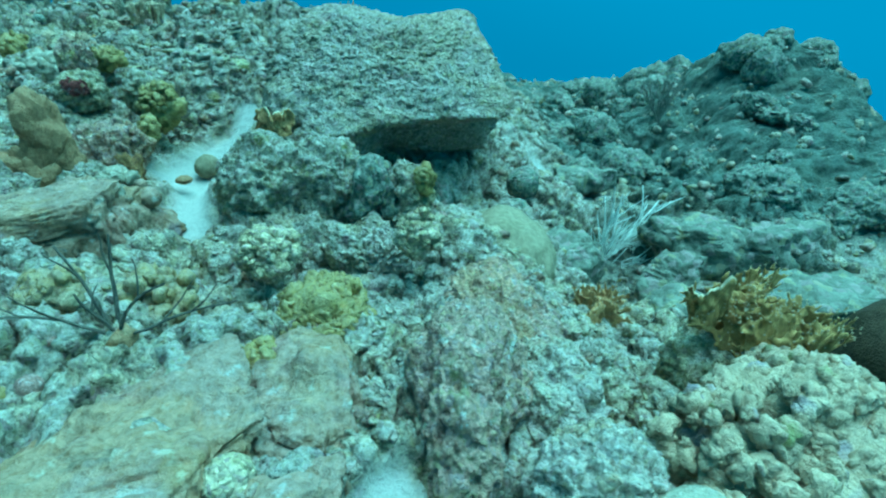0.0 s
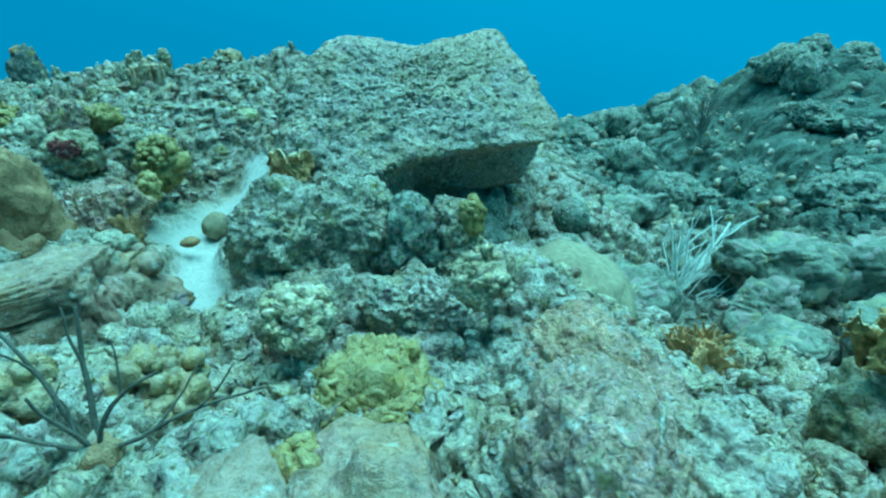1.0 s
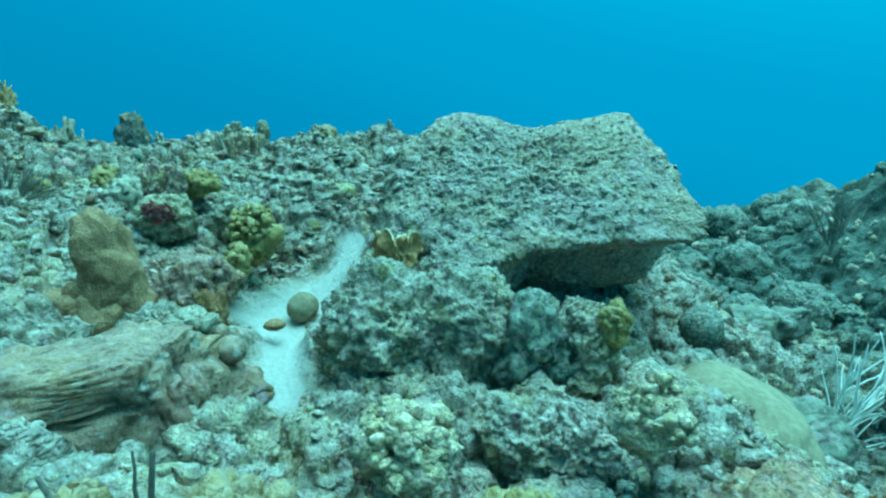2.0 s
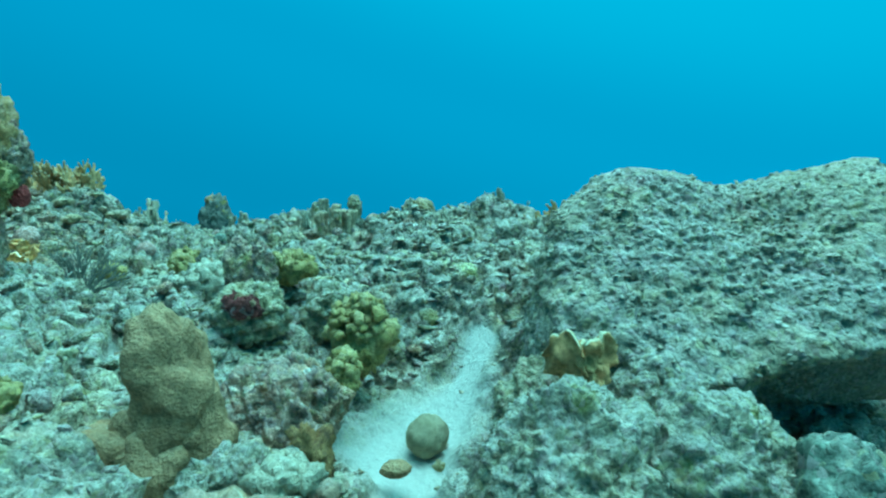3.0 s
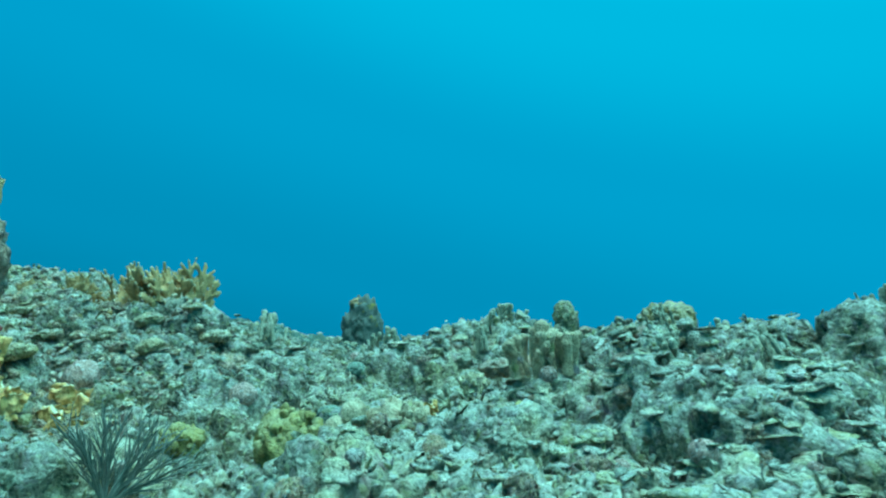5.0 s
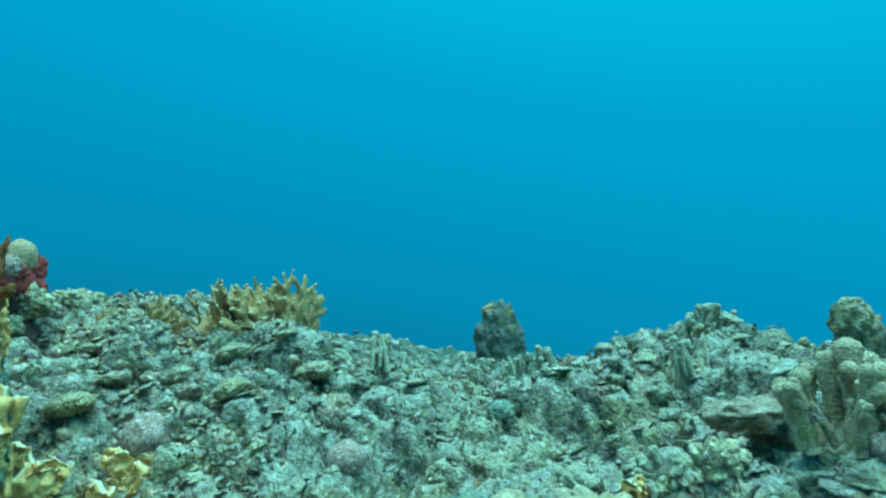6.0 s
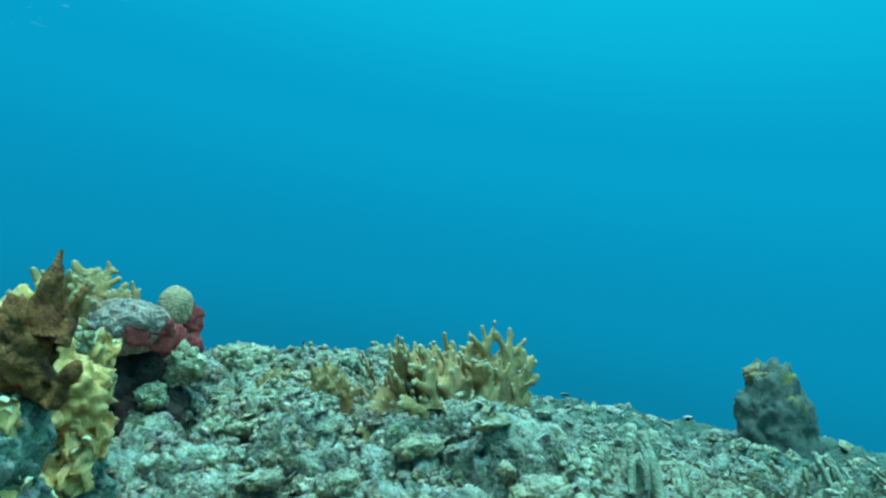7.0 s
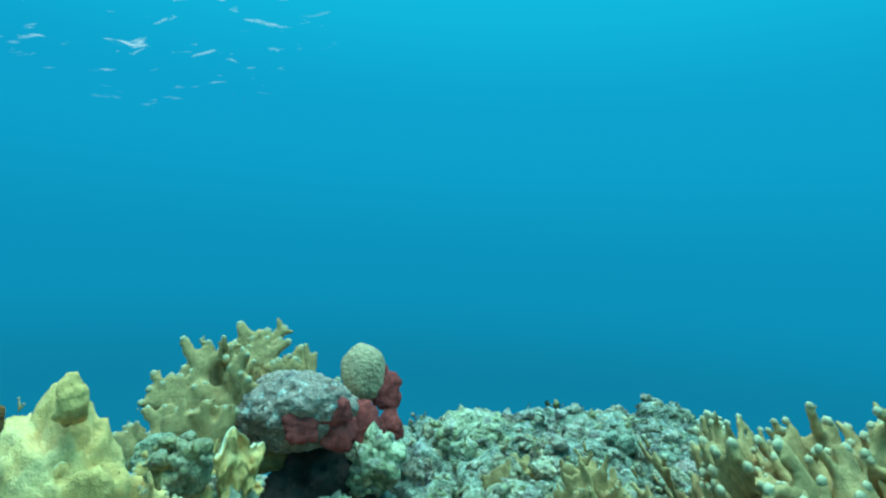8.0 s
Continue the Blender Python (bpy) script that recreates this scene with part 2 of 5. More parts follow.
# ---- the reef's height ----
MOUNDS = [  # x, y, reach, height
    (-1.18, 1.92, 0.58, -0.25), (-1.10, 2.60, 0.30, -0.14), (-0.55, 1.55, 0.42, -0.14), (0.00, 2.50, 0.38, -0.20),
    (-1.45, 4.25, 0.80, 0.17), (-1.75, 3.72, 0.32, -0.09), (-2.15, 4.65, 0.55, 0.16), (-0.60, 4.00, 0.60, 0.22), (-2.60, 3.60, 0.50, -0.13), (-3.15, 3.40, 0.32, -0.18),
    (-3.75, 3.45, 0.40, 0.08), (2.70, 4.20, 0.80, 0.60), (2.20, 3.10, 0.60, 0.25), (1.25, 2.70, 0.35, 0.22),
    (1.10, 2.25, 0.30, 0.10), (0.70, 0.80, 0.35, 0.22), (-0.85, 0.80, 0.40, -0.06),
    (3.60, 5.20, 1.20, 0.45), (1.60, 6.20, 1.30, 0.10), (3.10, 6.90, 1.30, 0.20), (1.62, 2.47, 0.25, 0.26), (0.78, 2.10, 0.40, -0.16), (1.80, 1.60, 0.50, 0.10), (-4.20, 3.90, 0.50, 0.16), (-3.45, 4.05, 0.30, 0.06),
    (-2.48, 3.08, 0.33, -0.16), (-2.66, 3.56, 0.24, -0.08), (-2.08, 4.02, 0.30, -0.12), (-0.80, 3.15, 0.34, 0.14), (-1.27, 3.06, 0.30, 0.06),
    (-3.22, 3.92, 0.26, 0.11), (-3.08, 3.62, 0.20, 0.05), (-3.42, 3.68, 0.18, 0.06), (-4.50, 5.50, 0.90, 0.22), (-3.70, 4.95, 0.45, -0.10), (-2.30, 5.00, 0.40, 0.07), (-1.40, 4.55, 0.40, 0.13), (-1.05, 4.12, 0.50, 0.05), (-1.86, 4.42, 0.25, -0.08), (-3.00, 4.72, 0.48, -0.14), (-2.20, 3.60, 0.24, -0.075), (-2.32, 4.16, 0.24, -0.09), (-1.52, 3.52, 0.20, -0.06), (-2.02, 2.50, 0.26, -0.14), (-2.20, 2.84, 0.20, -0.11), (-2.62, 3.16, 0.24, -0.12), (0.46, 1.68, 0.21, -0.14), (0.76, 2.36, 0.24, -0.13)]


def base_height(x, y):
    z = 0.43 - 0.22 * np.minimum(x, 0) - 0.5 * np.clip(x, 0, 1.1)
    z = z - 0.18 * np.maximum(y - 3.7, 0) * np.clip(0.9 - x, 0, 1)
    z = np.where(x < -4.2, z + 0.30 * (x + 4.2) * 1.5, z)
    for mx, my, reach, h in MOUNDS:
        z = z + h * np.exp(-((x - mx) ** 2 + (y - my) ** 2) / reach ** 2)
    r = np.hypot(x + 0.8, y - 2.6)
    return z - 0.42 * np.maximum(r - 3.9, 0) ** 1.25


def sand_mask(x, y):
    """Where pale sand lies: the channel beside the boulder and small pockets."""
    s = np.zeros_like(x)
    for ax, ay, bx, by, w in [(-1.06, 2.02, -1.13, 2.35, 0.085), (-1.13, 2.35, -1.08, 2.62, 0.12), (-1.08, 2.6, -1.0, 2.85, 0.05),
                              (0.50, 3.4, 0.80, 2.95, 0.10), (-0.29, 0.72, -0.27, 0.62, 0.05), (-2.34, 2.90, -2.28, 2.84, 0.04), (-1.93, 2.45, -1.88, 2.36, 0.022), (-2.03, 2.60, -1.97, 2.50, 0.016)]:
        t = np.clip(((x - ax) * (bx - ax) + (y - ay) * (by - ay)) / ((bx - ax) ** 2 + (by - ay) ** 2), 0, 1)
        d = np.hypot(x - ax - t * (bx - ax), y - ay - t * (by - ay))
        s = np.maximum(s, np.clip(1.6 - d / w, 0, 1))
    return s


def haze_tint_mask(x, y):
    """Where blue-green colour is painted in place of water haze: the slope past the boulder and the back of the ridge.
    """
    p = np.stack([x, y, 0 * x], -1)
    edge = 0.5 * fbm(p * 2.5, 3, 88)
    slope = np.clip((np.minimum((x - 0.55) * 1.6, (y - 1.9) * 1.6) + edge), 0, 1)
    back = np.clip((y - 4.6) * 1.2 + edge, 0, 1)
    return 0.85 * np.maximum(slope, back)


def ground_height(x, y):
    """The reef's height with its lumps, at arrays x, y."""
    x, y = np.asarray(x, dtype=float).ravel(), np.asarray(y, dtype=float).ravel()
    p = np.stack([x, y, np.zeros_like(x)], -1)
    wob = np.stack([vnoise(p * 5, 31), vnoise(p * 5, 41), 0 * x], -1) * 0.05
    q = p + wob
    knobs = 0
    for size, amp, sd in ((4.5, 0.080, 3), (10, 0.030, 5), (19, 0.018, 7), (34, 0.014, 11)):
        patch = 0.35 + 0.65 * np.clip(vnoise(p * size * 0.35, sd + 50) + 0.6, 0, 1)
        knobs = knobs + amp * patch * (0.36 - np.minimum(worley(q * size, sd, True), 1) ** 2)
    ledge = fbm(q * 6, 3, 15) * 3
    ledge = (np.floor(ledge) + np.clip((ledge % 1) * 4 - 1.5, 0, 1)) * 0.018
    shelf = fbm(q * 15, 2, 25) * 2.5
    ledge = ledge + (np.floor(shelf) + np.clip((shelf % 1) * 4 - 1.5, 0, 1)) * 0.009
    rough = 0.05 * fbm(p * 2.2, 3, 9) + knobs + ledge + 0.044 * (0.35 - np.abs(fbm(q * 9, 2, 17))) + 0.040 * (0.35 - np.abs(fbm(q * 21, 2, 18))) + 0.026 * (0.3 - np.abs(vnoise(q * 47, 19)))
    s = sand_mask(x + wob[:, 0], y + wob[:, 1])
    calm = 0.5 + 0.5 * np.clip((vnoise(p * 1.3, 77) + 0.9), 0, 1)
    return base_height(x, y) + rough * calm * (1 - 0.9 * s) - 0.03 * s, s


def ground_at(x, y):
    return float(ground_height([x], [y])[0][0])


def spaced(lo, hi, step, far_lo, far_hi):
    mid = np.arange(lo, hi, step)
    out_a, out_b, d = [], [], step
    a, c = lo, mid[-1]
    while a > far_lo or c < far_hi:
        d *= 1.06
        if a > far_lo:
            a -= d
            out_a.append(a)
        if c < far_hi:
            c += d
            out_b.append(c)
    return np.concatenate([out_a[::-1], mid, out_b])


gx, gy = spaced(-4.4, 1.6, 0.0120, -14, 12), spaced(0.4, 5.2, 0.0120, -6, 15)
GX, GY = np.meshgrid(gx, gy)
gz, gs = ground_height(GX, GY)
nx, ny = len(gx), len(gy)
idx = np.arange(nx * ny).reshape(ny, nx)
quads = np.stack([idx[:-1, :-1], idx[:-1, 1:], idx[1:, 1:], idx[1:, :-1]], -1).reshape(-1, 4)
gp = np.stack([GX.ravel(), GY.ravel(), gz], -1)
# the tops of the ledges reach out over their feet
def eased(h, n):
    """A running mean over n cells each way."""
    for axis in (0, 1):
        c = np.cumsum(np.insert(np.pad(h, [(n, n) if k == axis else (0, 0) for k in (0, 1)], mode="edge"), 0, 0, axis=axis), axis=axis)
        a, b = [slice(None)] * 2, [slice(None)] * 2
        a[axis], b[axis] = slice(2 * n + 1, None), slice(None, -2 * n - 1)
        h = (c[tuple(a)] - c[tuple(b)]) / (2 * n + 1)
    return h


height = gz.reshape(ny, nx)
relief = (height - eased(eased(height, 2), 2)).ravel()
fall_y, fall_x = np.gradient(eased(height, 1), gy, gx)
steep = np.hypot(fall_x, fall_y).ravel() + 1e-6
reach = np.clip(relief * 1.5 + 0.004, 0, 0.018) * np.minimum(steep * 1.5, 1.0) / steep * (1 - gs)
gp[:, 0] -= reach * fall_x.ravel()
gp[:, 1] -= reach * fall_y.ravel()
gp[:, 0] += (0.014 * vnoise(gp * 17, 201) + 0.006 * vnoise(gp * 43, 203)) * (1 - gs)
gp[:, 1] += (0.014 * vnoise(gp * 17, 202) + 0.006 * vnoise(gp * 43, 204)) * (1 - gs)
ground = link_mesh("ground", gp, quads, REEF, sand=gs, turf=haze_tint_mask(GX.ravel(), GY.ravel()))
tagged(ground, "rubbly grey-green coral reef floor with pockets of pale sand", "reef", kind="structure")


# ---- boulder ----
def boulder():
    corners = [(-.42, 2.23, .68), (-.27, 2.31, .745), (-.12, 2.33, .75), (.07, 2.32, .70), (.235, 2.36, .70), (.26, 2.44, .76), (.21, 2.55, .90), (.14, 2.64, 1.02), (.106, 2.73, 1.075), (-.21, 2.60, 1.06),
               (-.44, 2.76, 1.10), (-.57, 2.88, 1.095), (-.62, 2.62, 1.045), (-.71, 2.62, 1.02), (-.80, 2.58, .89), (-.85, 2.60, .72), (-.86, 2.54, .58), (-.85, 2.50, .44), (-.76, 2.36, .77), (-.64, 2.27, .72), (-.54, 2.23, .69),
               (-.66, 2.40, .45), (-.35, 2.42, .555), (-.05, 2.60, .46), (.19, 2.83, .385), (-.85, 2.9, .42), (-.66, 3.1, .98), (-.5, 3.4, .95), (.2, 3.3, .95), (.32, 3.0, .62), (-.5, 3.3, .4), (.2, 3.2, .40)]
    bm = bmesh.new()
    for c in corners:
        bm.verts.new(c)
    bmesh.ops.convex_hull(bm, input=list(bm.verts))
    bm.normal_update()
    c0 = np.array((-0.29, 2.75, 0.76))
    v, f = ICO[7]
    inv = np.zeros(len(v))
    for face in bm.faces:
        nrm, o = np.array(face.normal), np.array(face.calc_center_median())
        d = (o - c0) @ nrm
        if d > 0.01:
            inv += np.maximum(v @ nrm / d, 0) ** 60
    bm.free()
    r = inv ** (-1 / 60.0)
    p = v * r[:, None]
    w = p + c0
    leaf = np.array((16, 16, 44))
    bent = w + 0.03 * np.stack([fbm(w * 7, 2, 64 + k) for k in range(3)], -1)
    sheet = (bent[:, 2] + 0.10 * bent[:, 0] + 0.25 * bent[:, 1]) * 34 + 2.6 * fbm(bent * 8, 3, 66)
    strata = np.clip((sheet % 1) * 1.6, 0, 1) * (0.4 + 0.6 * np.clip(fbm(w * 6, 2, 67) + 0.5, 0, 1))
    cave = np.clip((-v[:, 2] - 0.10) / 0.22, 0, 1) * np.clip((v[:, 0] + 0.28) / 0.25, 0, 1) * np.clip(-v[:, 1] / 0.35, 0, 1)
    grow = -0.26 * r * cave + 0.007 * strata + 0.030 * fbm(w * 4, 3, 60) + 0.007 * fbm(bent * leaf, 3, 61) + 0.005 * (0.36 - np.minimum(worley(bent * np.array((30, 30, 50)), 62), 1) ** 2) + 0.007 * (0.3 - np.abs(fbm(bent * np.array((19, 19, 30)), 2, 68))) + 0.012 * (0.3 - np.abs(fbm(w * np.array((40, 40, 54)), 3, 63))) + 0.007 * (0.3 - np.abs(fbm(w * 85, 2, 69)))
    dip = -0.05 * np.exp(-((w[:, 0] + 0.19) ** 2) / 0.03) * np.clip(v[:, 2], 0, 1)
    ob = link_mesh("boulder", p + v * (grow + dip)[:, None], f, BOULDER)
    ob.location = c0
    # ragged bits of crust grown on the open faces
    r_c = np.random.default_rng(71)
    skin = p + v * (grow + dip)[:, None]
    open_face = np.flatnonzero((v[:, 2] > -0.35) & (cave < 0.1))
    bits = [chunk_mesh(700 + k, 1) for k in range(8)]
    V, F, off = [], [], 0
    for at in r_c.choice(open_face, 1700, replace=False):
        bv, bf = bits[int(r_c.integers(0, 8))]
        turn = Euler((r_c.uniform(-.5, .5), r_c.uniform(-.5, .5), r_c.uniform(0, 6.28)))
        V.append((bv * r_c.uniform(.004, .012) * np.array((1.3, 1.0, r_c.uniform(.35, .8)))) @ np.array(turn.to_matrix()).T + skin[at])
        F.append(bf + off)
        off += len(bv)
    growth = link_mesh("crust", np.concatenate(V), np.concatenate(F), BOULDER, ob)
    tagged(growth, kind="stuff")
    return tagged(ob, "large undercut rock boulder covered in grey-green turf", "boulder")




# ---- more materials ----
FIRE = mat("fire_coral_tan", [(0.381, 0.192, 0.087), (0.591, 0.313, 0.138), (0.492, 0.257, 0.114)], 10, 90, 0.35, tip=(0.60, 0.56, 0.38))
FIRE_BROWN = mat("fire_coral_brown", [(0.34, 0.18, 0.065), (0.48, 0.27, 0.10), (0.40, 0.23, 0.09)], 10, 90, 0.35, tip=(0.60, 0.48, 0.32))
FIRE_YELLOW = mat("fire_coral_yellow", [(0.700, 0.344, 0.120), (0.860, 0.434, 0.162), (0.920, 0.508, 0.232)], 14, 60, 0.45, tip=(0.80, 0.68, 0.46))
ORANGE = mat("orange_sponge", [(0.590, 0.160, 0.062), (0.920, 0.320, 0.112), (0.401, 0.109, 0.056)], 20, 110, 1.4, spots=(((0.20, 0.06, 0.045), 26, 0.60),))
MAUVE = mat("mauve_crust", [(0.282, 0.150, 0.114), (0.612, 0.366, 0.270), (0.423, 0.264, 0.182), (0.800, 0.507, 0.372)], 15, 75, 1.0, silt_toplight=0.35, spots=(((0.66, 0.58, 0.48), 24, 0.60), ((0.46, 0.38, 0.15), 6, 0.64)), mottle=80)
# maroon crust, made dark to paint the shade below the grey coral
MAROON_SHADE = mat("maroon_crust_shade", [(0.085, 0.038, 0.036), (0.17, 0.065, 0.060), (0.12, 0.072, 0.060)], 16, 80, 0.9)
RED = mat("crimson_sponge", [(0.34, 0.045, 0.045), (0.55, 0.075, 0.065), (0.28, 0.04, 0.04)], 16, 110, 0.5)
DARK_RED = mat("dark_red_crust", [(0.20, 0.05, 0.05), (0.32, 0.08, 0.07), (0.16, 0.05, 0.05)], 18, 90, 0.8, mottle=60)
ROD = mat("sea_rod_grey", [(0.10, 0.09, 0.07), (0.17, 0.15, 0.12), (0.13, 0.12, 0.08)], 20, 200, 0.4)
PLUME = mat("sea_plume_pale", [(0.70, 0.72, 0.64), (0.82, 0.84, 0.76)], 12, 160, 0.2)
FEATHER = mat("sea_feather_grey", [(0.166, 0.166, 0.130), (0.273, 0.264, 0.220)], 12, 160, 0.2)
GREY = mat("grey_coral", [(0.454, 0.242, 0.194), (0.842, 0.504, 0.405), (0.605, 0.349, 0.290), (0.920, 0.601, 0.493)], 34, 110, 1.0, cell=110, spots=(((0.95, 0.80, 0.72), 60, 0.58), ((0.34, 0.22, 0.22), 28, 0.62)))
GREEN = mat("green_lump", [(0.44, 0.34, 0.19), (0.58, 0.46, 0.29), (0.66, 0.53, 0.38)], 12, 80, 0.6, cell=90, mottle=90)
SPONGE = mat("barrel_sponge_dark", [(0.10, 0.11, 0.10), (0.17, 0.17, 0.14), (0.12, 0.14, 0.12)], 9, 40, 0.8, spots=(((0.34, 0.24, 0.06), 7, 0.62),))
FLAT = mat("flat_rock", [(0.14, 0.155, 0.115), (0.22, 0.23, 0.175), (0.18, 0.195, 0.14)], 6, 45, 0.6, silt_toplight=0.3, silt_toplight_colour=(0.30, 0.32, 0.26), mottle=30)


SMOOTH = mat("smooth_tan_rock", [(0.228, 0.185, 0.112), (0.319, 0.263, 0.169), (0.274, 0.222, 0.140)], 7, 40, 0.2, silt_toplight=0.2, silt_toplight_colour=(0.36, 0.31, 0.22))
DARK_DOME = mat("dark_dome_coral", [(0.050, 0.034, 0.020), (0.095, 0.066, 0.040), (0.070, 0.050, 0.028)], 9, 90, 0.4, cell=170)
CREAM = mat("cream_lobed_coral", [(0.423, 0.294, 0.181), (0.588, 0.412, 0.267), (0.682, 0.490, 0.327)], 12, 80, 0.6, silt_toplight=0.12, cell=150, spots=(((0.40, 0.30, 0.30), 6, 0.62), ((0.36, 0.34, 0.14), 8, 0.64)))
# RUBBLE again, reddened in place of light that crossed less water
WARM_LIT = mat("warm_lit_rubble", [(0.205, 0.127, 0.085), (0.684, 0.451, 0.329), (0.410, 0.275, 0.185), (0.912, 0.649, 0.498), (0.547, 0.369, 0.265)], 9, 75, 0.9, silt_toplight=0.55, silt_toplight_colour=(0.70, 0.62, 0.52),
           spots=(((0.42, 0.24, 0.26), 6, 0.62), ((0.50, 0.42, 0.15), 5, 0.64), ((0.14, 0.10, 0.09), 11, 0.60)), broken=0.3, mottle=85, patchy=0.65)
ORANGE_BROWN = mat("orange_brown_sponge", [(0.34, 0.17, 0.07), (0.52, 0.28, 0.12), (0.26, 0.14, 0.08)], 22, 80, 0.9)
TIP = mat("pale_tip", [(0.52, 0.36, 0.215), (0.66, 0.47, 0.30)], 20, 120, 0.3)
OCHRE = mat("ochre_coral", [(0.320, 0.200, 0.085), (0.470, 0.320, 0.151), (0.400, 0.280, 0.171), (0.540, 0.400, 0.240)], 12, 80, 0.6, silt_toplight=0.25, cell=140, spots=(((0.52, 0.27, 0.10), 5, 0.62), ((0.36, 0.22, 0.26), 6, 0.64)))
PILLAR_CRUST = mat("orange_ochre_crust", [(0.358, 0.184, 0.072), (0.526, 0.294, 0.128), (0.448, 0.258, 0.145), (0.605, 0.368, 0.204)], 12, 80, 0.6, silt_toplight=0.25, cell=140, spots=(((0.52, 0.27, 0.10), 5, 0.62), ((0.36, 0.22, 0.26), 6, 0.64)))
TAN = mat("tan_coral", [(0.412, 0.234, 0.138), (0.597, 0.351, 0.215), (0.494, 0.297, 0.172)], 14, 90, 0.4, cell=130)


# ---- shapes ----
def lump_mesh(seed, level=4, knob=3.0, amp=0.16, rough=0.10, fine=0.03, form=(1, 1, 1)):
    """A knobbly ball; form keeps the knobs round where it will be stretched."""
    v, f = ICO[level]
    o = v * np.asarray(form, float) / np.prod(form) ** (1 / 3) + seed * 7.7
    warp = o + 0.25 * np.stack([vnoise(o * 2, seed + k) for k in (21, 22, 23)], -1)
    r = 1 + rough * fbm(o * 1.3, 3, seed) + amp * (0.5 - worley(warp * knob, seed + 5) ** 1.7) + 0.45 * amp * (0.45 - worley(warp * knob * 2.6, seed + 6) ** 1.5) + fine * fbm(o * 9, 3, seed + 9)
    return v * r[:, None], f


def chunk_mesh(seed, level=2):
    """A broken, angular lump: a ball cut by planes, with hollows."""
    v, f = ICO[level]
    r = np.random.default_rng(seed)
    p = v * (1 + 0.35 * vnoise(v * 1.6 + seed * 3.1, seed))[:, None]
    for _ in range(9):
        d = r.normal(size=3)
        d /= np.linalg.norm(d)
        over = np.maximum(p @ d - r.uniform(0.35, 0.8), 0)
        p = p - over[:, None] * d
    p = p * (1 + 0.34 * vnoise(v * 3.3 + seed, seed + 4) - 0.14 * worley(v * 2.5 + seed, seed + 2))[:, None]
    if level > 2:
        p = p * (1 + 0.22 * (0.3 - np.abs(vnoise(v * 5.5 + seed, seed + 6))))[:, None]
    return p, f


def tube(points, radii, k=7, flat=1.0, across=(0, 1, 0)):
    """A round-ended tube along points; flat thins it in the direction across."""
    pts, rad = np.asarray(points, float), np.asarray(radii, float)
    tan = np.gradient(pts, axis=0)
    tan /= np.linalg.norm(tan, axis=1)[:, None] + 1e-9
    end, ed = pts[-1] + tan[-1] * rad[-1] * 0.75, pts[-1] + tan[-1] * rad[-1] * 0.45
    pts = np.vstack([pts, ed, end])
    tan = np.vstack([tan, tan[-1], tan[-1]])
    rad = np.concatenate([rad, [rad[-1] * 0.8, rad[-1] * 0.25]])
    a = np.asarray(across, float)
    side = np.cross(tan, a)
    side /= np.linalg.norm(side, axis=1)[:, None] + 1e-9
    up = np.cross(side, tan)
    ang = np.linspace(0, 2 * np.pi, k, endpoint=False)
    rings = pts[:, None] + rad[:, None, None] * (np.cos(ang)[None, :, None] * side[:, None] + flat * np.sin(ang)[None, :, None] * up[:, None])
    n = len(pts)
    i = np.arange(n * k).reshape(n, k)
    j = np.roll(i, -1, axis=1)
    q = np.stack([i[:-1], j[:-1], j[1:], i[1:]], -1).reshape(-1, 4)
    tris = np.concatenate([q[:, [0, 1, 2]], q[:, [0, 2, 3]], np.array([[i[-1, 0], i[-1, m], i[-1, m + 1]] for m in range(1, k - 1)])])
    return rings.reshape(-1, 3), tris, np.repeat(np.linspace(0, 1, n), k)


def joined(pieces):
    V, F, T, off = [], [], [], 0
    for v, f, t in pieces:
        V.append(v), F.append(f + off), T.append(t)
        off += len(v)
    return np.concatenate(V), np.concatenate(F), np.concatenate(T)


def thing(name, x, y, z, label, category, turn=0.0, group="", tilt=0.0):
    e = new(name)
    e.empty_display_size = 0.05
    e.matrix_world = pose(x, y, z, tilt, 0, turn)
    return tagged(e, label, category, group)


def head(name, x, y, z, rx, ry, rz, material, label, category, seed, knob=3.0, amp=0.16, rough=0.12, fine=0.03, level=4, turn=0.0, group="", tilt=0.0):
    """A lump of coral or rock whose middle is at x, y, z."""
    v, f = lump_mesh(seed, level, knob, amp, rough, fine, (rx, ry, rz))
    ob = link_mesh(name, v * np.array((rx, ry, rz)), f, material)
    ob.matrix_world = pose(x, y, z, tilt, 0, turn)
    return tagged(ob, label, category, group)


def rough_mesh(seed, level, form):
    """A craggy rock of the half sizes form, with knobs, leaves and pits of true size."""
    v, f = ICO[level]
    form = np.asarray(form, float)
    p = v * form + seed * 3.3
    bent = p + 0.02 * np.stack([fbm(p * 9, 2, seed + k) for k in range(3)], -1)
    big = form.mean()
    push = 0.22 * big * fbm(p / big * 0.8, 3, seed + 4) + 0.032 * (0.34 - np.minimum(worley(bent * 13, seed + 5), 1) ** 2) + 0.015 * (0.34 - np.minimum(worley(bent * 30, seed + 6), 1) ** 2) + 0.022 * (0.30 - np.abs(fbm(bent * 22, 3, seed + 9))) + 0.012 * (0.3 - np.abs(fbm(p * 50, 2, seed + 8))) + 0.005 * fbm(p * 90, 2, seed + 7)
    return v * (form + push[:, None] * min(1.0, big / 0.10)), f


def rough_rock(name, x, y, z, rx, ry, rz, material, label, category, seed, level=5, turn=0.0, group=""):
    v, f = rough_mesh(seed, level, (rx, ry, rz))
    ob = link_mesh(name, v, f, material)
    ob.matrix_world = pose(x, y, z, 0, 0, turn)
    return tagged(ob, label, category, group)


